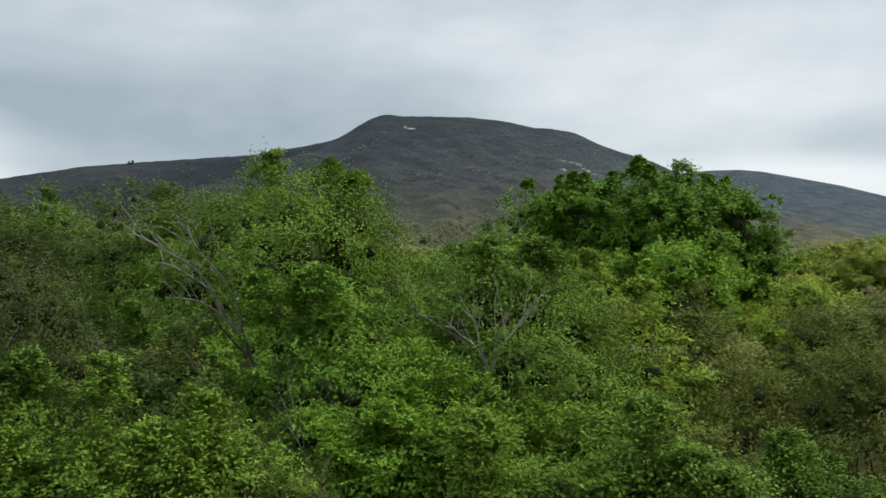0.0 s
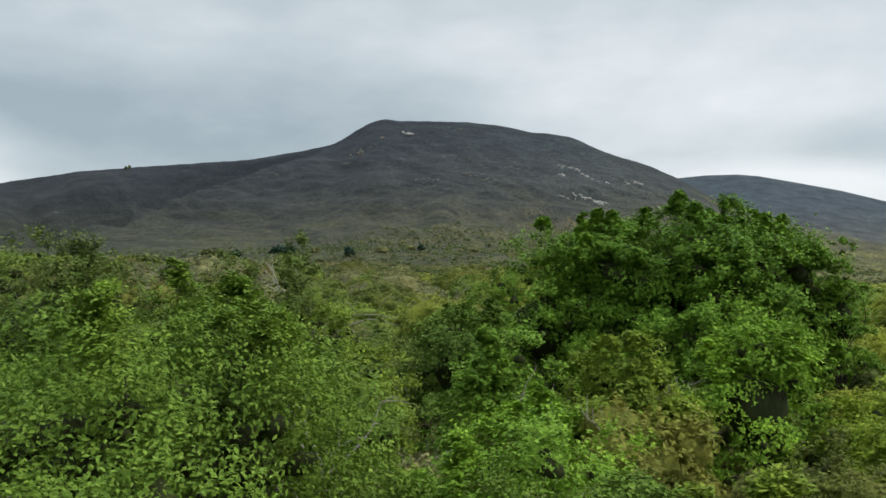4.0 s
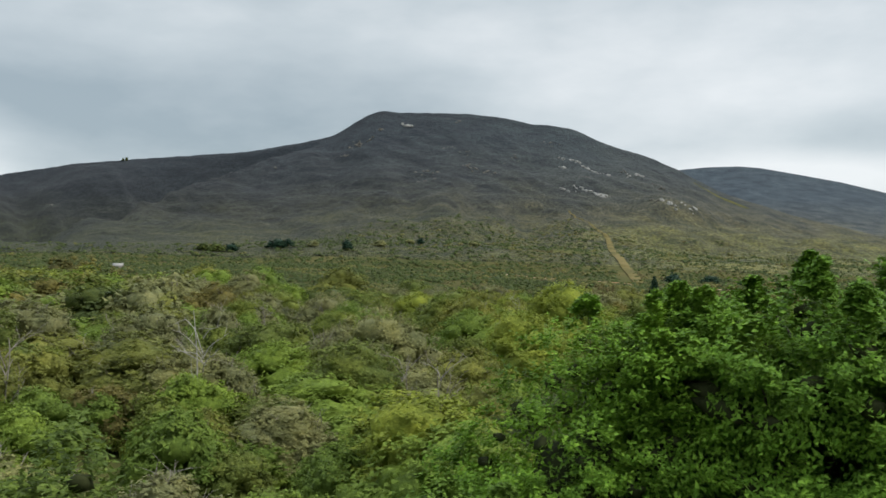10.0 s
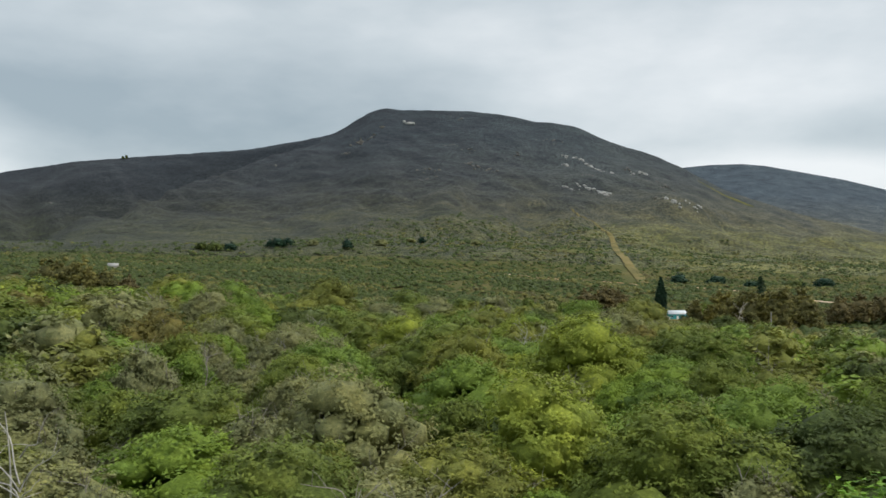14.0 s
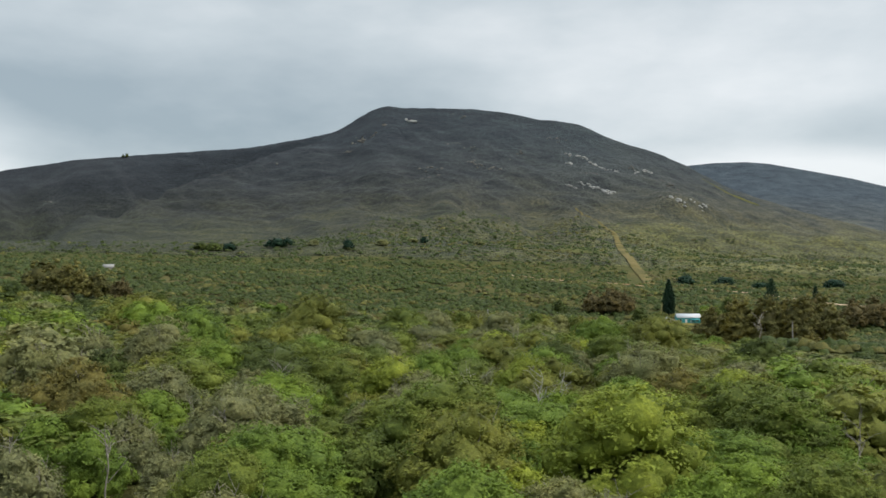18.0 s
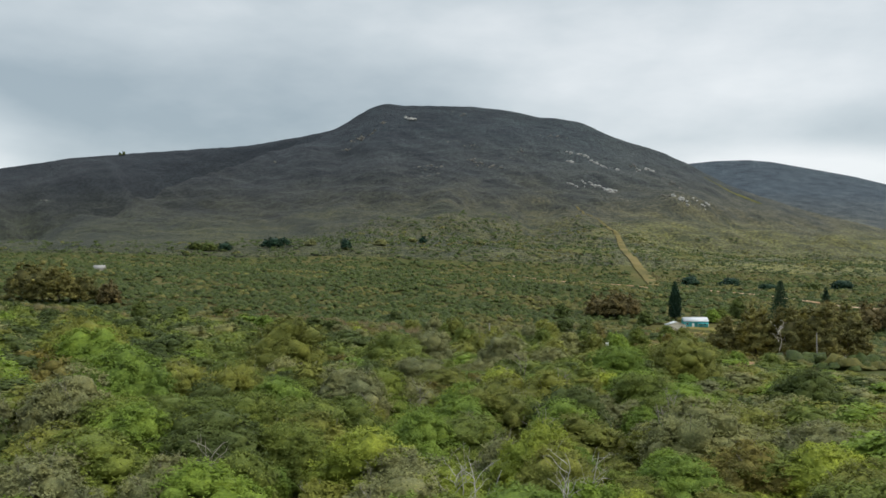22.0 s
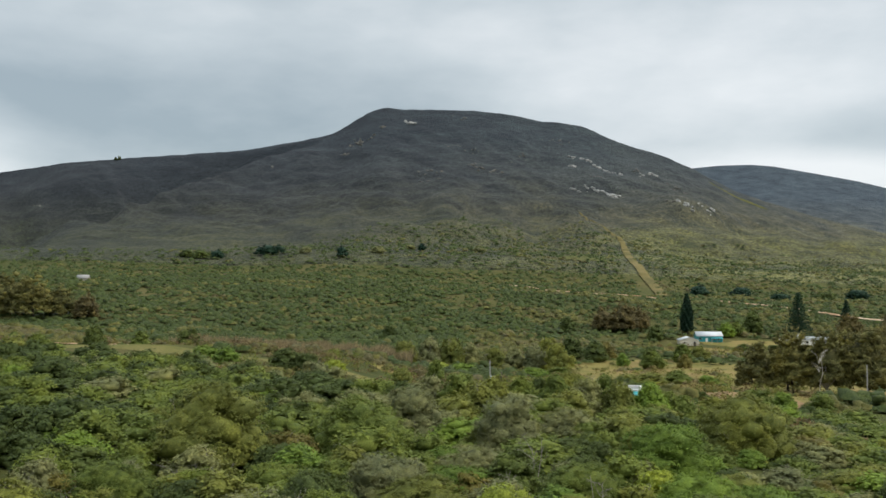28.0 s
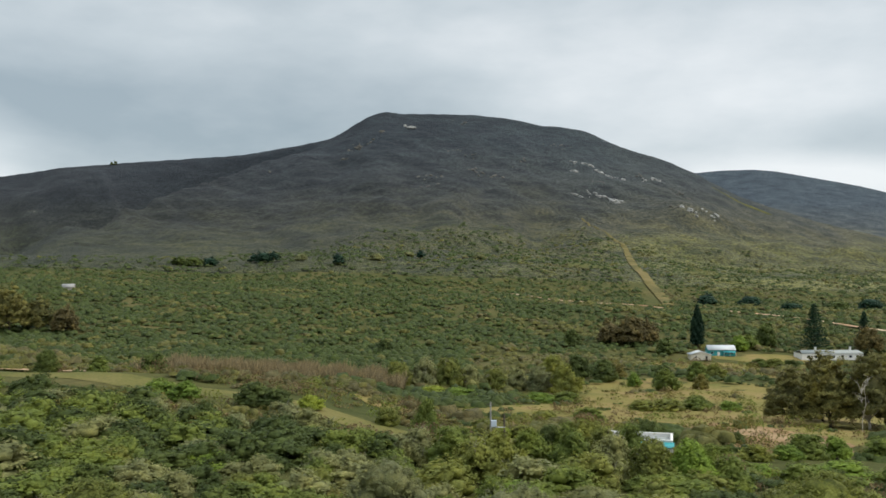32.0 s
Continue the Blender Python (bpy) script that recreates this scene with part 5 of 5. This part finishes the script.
def norfolk_pine(seed, x, y, h, r, narrow=False):
    """A straight trunk with level whorls of drooping needle branches."""
    rng = np.random.RandomState(seed)
    foot = new("pine_tree")
    foot.matrix_world = pose(x, y, float(ground_z(x, y)))
    child("trunk", plain_mesh("trunk", tube([(0, 0, -0.3), (0.05, 0, h * 0.5), (0, 0.03, h)], 0.4, 0.04, 8), BARK, True), foot)
    parts = []
    for lv in np.arange(h * 0.1, h * 0.985, 0.62 if narrow else 1.05):
        s = 1 - lv / h
        reach = r * (min(1.0, s * 1.8 + 0.1) if narrow else s ** 0.85 + 0.04)
        for k in range(7):
            a = k * 2 * math.pi / 7 + lv * 1.3
            n = max(6, int(16 * s + 6))
            t = rng.uniform(0.08, 1, n)
            up = 0.10 * reach * t ** 2
            lobes = np.stack([np.cos(a) * reach * t, np.sin(a) * reach * t, lv + up], 1) + rng.normal(size=(n, 3)) * 0.14
            parts.append(leaf_arrays(rng, lobes, np.full(n, 0.3), n * 4, 0.75, 0.32))
    child("needles", plain_mesh("needles", join_arrays(parts), LEAF["pine"]), foot)
    return tagged(foot, "columnar dark pine beside the sheds" if narrow else "tiered dark green pine beside the white house", "tree")


norfolk_pine(401, 137, 585, 23, 3.6, True)
norfolk_pine(402, 200, 590, 25.5, 8.4)
norfolk_pine(403, 230, 598, 21, 5.2)


# dead and bare pale wood standing out of the bush
def dead_tree(seed, x, y, h, label="bleached leafless dead tree", z=None, mat=DEAD, r=0.06):
    rng = np.random.RandomState(seed)
    parts = [tube(limb_points(rng, (0, 0, -0.3), (rng.normal() * 0.1 * h, rng.normal() * 0.1 * h, h), 7, 0, 0.03), r, r * 0.25, 6)]
    for k in range(9):
        q = np.array([0, 0, h * rng.uniform(0.35, 0.9)])
        a = rng.uniform(0, 2 * math.pi)
        e = q + np.array([math.cos(a), math.sin(a), rng.uniform(0.3, 1.2)]) * h * rng.uniform(0.15, 0.32)
        p = limb_points(rng, q, e, 5, 0.1, 0.06)
        parts.append(tube(p, r * 0.45, r * 0.12, 5))
        for j in range(2):
            parts.append(tube(limb_points(rng, p[4 + 2 * j], p[4 + 2 * j] + rng.normal(size=3) * h * 0.07 + (0, 0, h * 0.06), 3), r * 0.2, r * 0.08, 4))
    ob = new("dead_tree", plain_mesh("dead_tree", join_arrays(parts), mat, True))
    ob.matrix_world = pose(x, y, float(ground_z(x, y)) if z is None else z)
    return tagged(ob, label, "dead tree", "dead trees")


dead_tree(501, 90, 299, 10, "pale forked leafless tree at the edge of the gum trees", mat=PALE, r=0.1)
for k, (x, y, h) in enumerate(((-8.5, 55.5, 6.2), (-0.8, 56, 5.0), (0.7, 55.5, 4.8), (-8.8, 108.5, 4.8), (3.1, 107, 4.6), (4.0, 107, 4.4), (9.0, 123.6, 4.9), (8.5, 108.0, 5.0), (9.9, 109.3, 4.8), (10.7, 160, 5.0), (19.5, 131, 4.8), (0.5, 136.5, 4.8), (-14.5, 52, 4.6), (9.0, 118, 4.2), (14.0, 150, 4.4), (-8.5, 92, 4.2), (-12, 86, 4.4), (24, 96, 4.4), (30, 108, 4.6), (-1.6, 20.2, 4.6), (-26, 120, 4.6), (18, 128, 4.2), (-3, 130, 4.2))):
    dead_tree(510 + k, x, y, h * 0.9, mat=DEAD if k in (0, 4, 5, 7, 8) else TWIG, r=0.05)

# ---- buildings and poles ----


def paint(name, col, rough=0.6, metal=0.0, stain=0.25):
    m, nt, bsdf, N, L = material(name)
    n = noise_node(nt, 1.4, 5, 0.6)
    L(mix_node(nt, stain, col, ramp_node(nt, n, [(0.3, tuple(0.6 * c for c in col)), (0.7, col)])), bsdf.inputs["Base Color"])
    bsdf.inputs["Roughness"].default_value, bsdf.inputs["Metallic"].default_value = rough, metal
    return m


WHITE, CREAM, TEAL = paint("white_wall_paint", (0.78, 0.76, 0.72)), paint("cream_wall_paint", (0.66, 0.6, 0.48)), paint("teal_paint", (0.03, 0.30, 0.32))
TIN, GREYROOF, GLASS = paint("light_grey_roof_sheet", (0.55, 0.57, 0.58), 0.45), paint("grey_flat_roof", (0.3, 0.32, 0.3), 0.8), paint("dark_window_glass", (0.02, 0.025, 0.03), 0.1)
WOOD, BOX, BLACK = paint("weathered_pole_wood", (0.09, 0.075, 0.06), 0.9), paint("pale_blue_grey_steel", (0.55, 0.62, 0.72), 0.4), paint("black_plastic_sheet", (0.02, 0.02, 0.02), 0.5)
ROCK = patch_material("pale_quartzite_rock", (0.22, 0.22, 0.21), (0.36, 0.355, 0.34), (0.5, 0.49, 0.47), 0.4)
DULL_ROCK = patch_material("lichened_grey_rock", (0.09, 0.085, 0.075), (0.15, 0.14, 0.125), (0.22, 0.21, 0.19), 0.4)


def box(name, size, at, mat, parent, label="", bevel=0.03):
    bm = bmesh.new()
    bmesh.ops.create_cube(bm, size=1.0, matrix=Matrix.Translation(at) @ Matrix.Diagonal((*size, 1)))
    if bevel:
        bmesh.ops.bevel(bm, geom=list(bm.edges), offset=bevel, segments=1, affect="EDGES")
    me = bpy.data.meshes.new(name)
    bm.to_mesh(me)
    bm.free()
    me.materials.append(mat)
    ob = new(name, me)
    ob.parent = parent
    return tagged(ob, label)


def wedge(name, pts, mat, parent, thick=0.12, label=""):
    """A roof plane through four corners, with thickness."""
    p = np.array(pts, float)
    n = np.cross(p[1] - p[0], p[3] - p[0])
    n *= thick / np.linalg.norm(n)
    v = np.concatenate([p, p + n])
    f = [[0, 3, 2, 1], [4, 5, 6, 7], [0, 1, 5, 4], [1, 2, 6, 5], [2, 3, 7, 6], [3, 0, 4, 7]]
    me = mesh_from(name, v, np.array(f).ravel(), np.full(6, 4))
    me.materials.append(mat)
    ob = new(name, me)
    ob.parent = parent
    return tagged(ob, label)


def gabled(name, x, y, turn, w, d, eave, ridge, wall, roof, label, along_x=True, z=None):
    """Four walls, two gables and two roof planes; the ridge runs along the width or along the depth."""
    foot = new(name)
    foot.matrix_world = pose(x, y, float(ground_z(x, y)) - 0.1 if z is None else z, 0, 0, turn)
    t = 0.22
    box("wall", (w, t, eave), (0, -d / 2 + t / 2, eave / 2), wall, foot)
    box("wall", (w, t, eave), (0, d / 2 - t / 2, eave / 2), wall, foot)
    box("wall", (t, d - 2 * t, eave), (-w / 2 + t / 2, 0, eave / 2), wall, foot)
    box("wall", (t, d - 2 * t, eave), (w / 2 - t / 2, 0, eave / 2), wall, foot)
    o = 0.35
    if along_x:
        wedge("roof_plane", [(-w / 2 - o, -d / 2 - o, eave - 0.1), (w / 2 + o, -d / 2 - o, eave - 0.1), (w / 2 + o, 0, ridge), (-w / 2 - o, 0, ridge)], roof, foot)
        wedge("roof_plane", [(w / 2 + o, d / 2 + o, eave - 0.1), (-w / 2 - o, d / 2 + o, eave - 0.1), (-w / 2 - o, 0, ridge), (w / 2 + o, 0, ridge)], roof, foot)
        ends = [[(s * w / 2, -d / 2, eave), (s * w / 2, d / 2, eave), (s * w / 2, 0, ridge)] for s in (-0.98, 0.98)]
    else:
        wedge("roof_plane", [(-w / 2 - o, d / 2 + o, eave - 0.1), (-w / 2 - o, -d / 2 - o, eave - 0.1), (0, -d / 2 - o, ridge), (0, d / 2 + o, ridge)], roof, foot)
        wedge("roof_plane", [(w / 2 + o, -d / 2 - o, eave - 0.1), (w / 2 + o, d / 2 + o, eave - 0.1), (0, d / 2 + o, ridge), (0, -d / 2 - o, ridge)], roof, foot)
        ends = [[(-w / 2, s * d / 2, eave), (w / 2, s * d / 2, eave), (0, s * d / 2, ridge)] for s in (-0.98, 0.98)]
    for e in ends:
        me = mesh_from("gable", np.array(e, float), np.arange(3), np.array([3]))
        me.materials.append(wall)
        g = new("gable", me)
        g.parent = foot
        so = g.modifiers.new("thickness", "SOLIDIFY")
        so.thickness, so.offset = 0.2, 0
    return tagged(foot, label, "house")


def window_at(parent, x, y, z, w, h, frame_mat=None):
    win = box("window", (w, 0.10, h), (x, y, z), frame_mat or WHITE, parent, bevel=0.01)
    box("pane", (w - 0.16, 0.05, h - 0.16), (x, y - 0.05, z), GLASS, win, bevel=0)


def buildings():
    # cream shed, its gable to the track
    s = gabled("shed", 127.5, 548, -4, 9.6, 7.5, 2.7, 4.2, CREAM, TIN, "cream shed with a low pale gable roof", False)
    box("door", (1.0, 0.1, 2.0), (2.6, -3.8, 1.0), BLACK, s, bevel=0.01)
    window_at(s, -2.4, -3.78, 1.5, 1.2, 0.9)
    # teal cottage with a light metal roof and a teal awning
    c = gabled("cottage", 143, 566, -3, 13.2, 7.0, 3.1, 5.2, TEAL, TIN, "teal cottage with a light grey metal roof")
    box("door", (1.2, 0.1, 2.1), (-1.6, -3.56, 1.05), WHITE, c, "white door", 0.01)
    for x in (-4.8, 2.2, 4.8):
        window_at(c, x, -3.52, 1.7, 1.5, 1.0)
    wedge("awning", [(0.4, -5.6, 1.9), (6.5, -5.6, 1.9), (6.5, -3.5, 2.5), (0.4, -3.5, 2.5)], TEAL, c, 0.08, "sloping teal awning")
    for x in (0.6, 3.4, 6.3):
        box("post", (0.12, 0.12, 1.9), (x, -5.5, 0.95), WHITE, c, bevel=0.01)
    # long white farmhouse behind the gum trees
    f = new("farmhouse")
    z = float(ground_z(197, 566)) + 0.4
    f.matrix_world = pose(197, 566, z, 0, 0, 2)
    box("wall", (31, 0.3, 3.2), (0, -4.5, 1.6), WHITE, f)
    box("wall", (31, 0.3, 3.2), (0, 4.5, 1.6), WHITE, f)
    box("wall", (0.3, 8.7, 3.2), (-15.35, 0, 1.6), WHITE, f)
    box("wall", (0.3, 8.7, 3.2), (15.35, 0, 1.6), WHITE, f)
    wedge("roof_plane", [(-15.8, -5.0, 3.2), (15.8, -5.0, 3.2), (15.0, 0, 4.6), (-14.4, 0, 4.6)], GREYROOF, f)
    wedge("roof_plane", [(15.8, 5.0, 3.2), (-15.8, 5.0, 3.2), (-14.4, 0, 4.6), (15.0, 0, 4.6)], GREYROOF, f)
    for x in (-6.2, 11.5):
        ch = box("chimney", (0.9, 0.9, 2.2), (x, 0.8, 5.0), WHITE, f, "white chimney")
        box("cap", (1.1, 1.1, 0.15), (x, 0.8, 6.15), GREYROOF, ch)
    for x in (-12, -8.4, -4, 0.5, 5, 9, 12.6):
        window_at(f, x, -4.68, 1.8, 1.5, 1.3)
    tagged(f, "long low white farmhouse with a grey roof and chimneys", "house")
    # pale hut far up on the rise
    gabled("hut", -249, 722, 8, 7.5, 5, 1.8, 4.2, paint("weathered_plaster", (0.4, 0.37, 0.31)), paint("bleached_roof", (0.3, 0.29, 0.27)), "pale hut with a bleached roof among bushes")
    # flat-roofed cabin beside the track
    k = new("cabin")
    zc = -5.55
    k.matrix_world = pose(30.5, 232.5, zc, 0, 0, -14)
    w, d, h = 8.2, 5.4, 3.1
    box("wall", (w, 0.2, h), (0, -d / 2 + 0.1, h / 2), WHITE, k)
    box("wall", (w, 0.2, h), (0, d / 2 - 0.1, h / 2), WHITE, k)
    box("wall", (0.2, d - 0.4, h), (-w / 2 + 0.1, 0, h / 2), WHITE, k)
    box("wall", (0.2, d - 0.4, h), (w / 2 - 0.1, 0, h / 2), WHITE, k)
    box("roof_slab", (w - 0.4, d - 0.4, 0.12), (0, 0, h - 0.45), GREYROOF, k, "grey-green sunken flat roof")
    for sx, sy, px, py in ((w + 0.1, 0.32, 0, -d / 2 + 0.1), (w + 0.1, 0.32, 0, d / 2 - 0.1)):
        box("parapet", (sx, sy, 0.14), (px, py, h + 0.072), WHITE, k)
    for px in (-w / 2 + 0.1, w / 2 - 0.1):
        box("parapet", (0.32, d - 0.55, 0.14), (px, 0, h + 0.072), WHITE, k)
    wedge("awning", [(-0.6, -d / 2 - 1.2, 2.45), (4.3, -d / 2 - 1.2, 2.45), (4.3, -d / 2 - 0.02, 2.9), (-0.6, -d / 2 - 0.02, 2.9)], TEAL, k, 0.08, "turquoise awning sheet")
    for x in (-0.4, 4.1):
        box("post", (0.1, 0.1, 2.45), (x, -d / 2 - 1.1, 1.22), WHITE, k, bevel=0.01)
    window_at(k, -2.4, -d / 2 - 0.03, 1.7, 1.4, 1.0)
    tagged(k, "white flat-roofed cabin with parapet and turquoise awning", "cabin")
    # black sheet on the cabin's roof
    rng = np.random.RandomState(2)
    v, f2, s2 = core_arrays(rng, np.array([[0.0, 0, 0.12], [0.55, 0.1, 0.1], [-0.5, 0.05, 0.1]]), np.array([0.5, 0.45, 0.4]), 1.0, 0.4)
    t = new("tarpaulin", mesh_from("tarpaulin", v, f2, s2))
    t.data.materials.append(BLACK)
    t.matrix_world = pose(30.5, 232.5, zc + h - 0.36, 0, 0, -14)
    tagged(t, "crumpled black plastic sheet on the cabin roof", "tarpaulin")


buildings()


def pole(x, y, h, r, label, box_at=None, mat=None):
    z = float(ground_z(x, y)) - 0.2
    foot = new("utility_pole")
    foot.matrix_world = pose(x, y, z)
    child("post", plain_mesh("post", tube([(0, 0, 0), (0.02, 0, h * 0.5), (0, 0, h)], r, r * 0.75, 10), mat or WOOD, True), foot)
    if box_at:
        tr = box("transformer", (0.75, 0.6, 0.85), (0.42, -0.1, box_at), BOX, foot, "pale blue-grey transformer box")
        for dx in (0.2, 0.42, 0.64):
            child("insulator", plain_mesh("insulator", tube([(dx, -0.1, box_at + 0.42), (dx, -0.1, box_at + 0.7)], 0.05, 0.03, 6), BLACK, True), tr)
        box("crossarm", (2.0, 0.12, 0.12), (0.95, 0.0, box_at - 0.55), TIN, foot, "light steel crossarm")
        box("top_arm", (0.9, 0.1, 0.1), (0, 0.14, h - 0.35), WOOD, foot)
    return tagged(foot, label, "utility pole", "utility poles")


pole(11.5, 238.6, 6.0, 0.13, "grey wooden power pole carrying a small transformer", 3.1, paint("grey_pole_wood", (0.3, 0.29, 0.27)))
pole(13.5, 241.0, 4.2, 0.15, "dark short wooden pole beside the transformer pole")
pole(92.5, 281, 7.5, 0.14, "grey wooden power pole before the gum trees", None, paint("pale_pole_wood", (0.3, 0.29, 0.27)))


# ---- pale rock outcrops on the mountain ----
def rock_mesh(seed, mat):
    rng = np.random.RandomState(seed)
    bm = bmesh.new()
    bmesh.ops.create_icosphere(bm, subdivisions=2, radius=1.0)
    ax = rng.normal(size=(7, 3))
    ax /= np.linalg.norm(ax, axis=1)[:, None]
    cut = rng.uniform(0.5, 0.85, 7)
    for v in bm.verts:
        p = np.array(v.co)
        for a, c in zip(ax, cut):
            e = p @ a - c
            if e > 0:
                p = p - a * e
        v.co = p
    me = bpy.data.meshes.new("boulder")
    bm.to_mesh(me)
    bm.free()
    me.materials.append(mat)
    return me


ROCKS = [[rock_mesh(600 + k, m) for k in range(5)] for m in (DULL_ROCK, ROCK)]


OUTCROPS = [
    # bearing, rise, spread along, boulders, size, pale or grey
    (-0.037, 0.167, 5, 8, 5, 1), (-0.069, 0.162, 7, 6, 3, 0), (-0.090, 0.146, 13, 12, 4, 0), (-0.108, 0.132, 6, 4, 3, 0), (0.021, 0.171, 12, 6, 2.6, 0), (0.009, 0.142, 9, 6, 2.6, 0),
    (0.034, 0.134, 7, 5, 2.6, 0), (0.037, 0.119, 9, 10, 3, 0), (0.057, 0.112, 7, 5, 3, 0), (0.087, 0.129, 10, 6, 2.6, 0), (0.126, 0.146, 12, 8, 2.4, 0), (-0.015, 0.113, 10, 7, 3, 0),
    (-0.013, 0.103, 8, 6, 3, 0), (0.140, 0.128, 4, 4, 3.2, 1), (0.144, 0.118, 4, 6, 4, 1), (0.158, 0.125, 7, 8, 3.4, 1), (0.169, 0.118, 6, 6, 3.2, 1), (0.179, 0.113, 9, 9, 3, 1),
    (0.192, 0.110, 5, 5, 3.2, 1), (0.144, 0.093, 5, 6, 4, 1), (0.159, 0.094, 7, 7, 3, 1), (0.175, 0.091, 6, 7, 3.6, 1), (0.188, 0.085, 6, 9, 5, 1), (0.217, 0.109, 5, 5, 3.4, 1),
    (0.229, 0.110, 6, 7, 3.6, 1), (0.210, 0.115, 6, 4, 2.6, 0), (0.247, 0.099, 6, 5, 2.6, 0), (0.261, 0.091, 9, 7, 2.6, 0), (0.247, 0.079, 5, 4, 3, 0), (0.266, 0.076, 6, 8, 4.2, 1),
    (0.284, 0.075, 7, 5, 2.8, 1), (0.295, 0.071, 3, 3, 3.2, 1), (-0.185, 0.117, 3, 2, 2.6, 0), (-0.444, 0.076, 4, 3, 3, 0), (0.174, 0.106, 8, 5, 2.2, 0), (0.076, 0.121, 8, 4, 2.2, 0),
]
for k, (b, rise, spread, n, size, white) in enumerate(OUTCROPS):
    rng = np.random.RandomState(700 + k)
    x, y, z = on_mountain(b, rise)
    foot = new("rock_outcrop")
    foot.matrix_world = pose(x, y, z)
    for j in range(int(n * 1.3)):
        dx = rng.normal() * spread
        dy = rng.normal() * spread * 0.7 - dx * 0.25
        o = new("boulder", ROCKS[white][rng.randint(5)])
        o.parent = foot
        s = size * rng.uniform(0.36, 0.95)
        o.matrix_basis = Matrix.Translation((dx, dy, float(mountain_z(x + dx, y + dy)) - z + s * 0.15)) @ pose(0, 0, 0, rng.uniform(-15, 15), rng.uniform(-15, 15), rng.uniform(0, 360)) @ Matrix.Diagonal((s * 1.3, s, s * 0.75, 1))
    tagged(foot, "pale quartzite rock outcrop on the mountainside" if white else "lichened grey rock outcrop on the mountainside", "rock", "mountain rock outcrops")
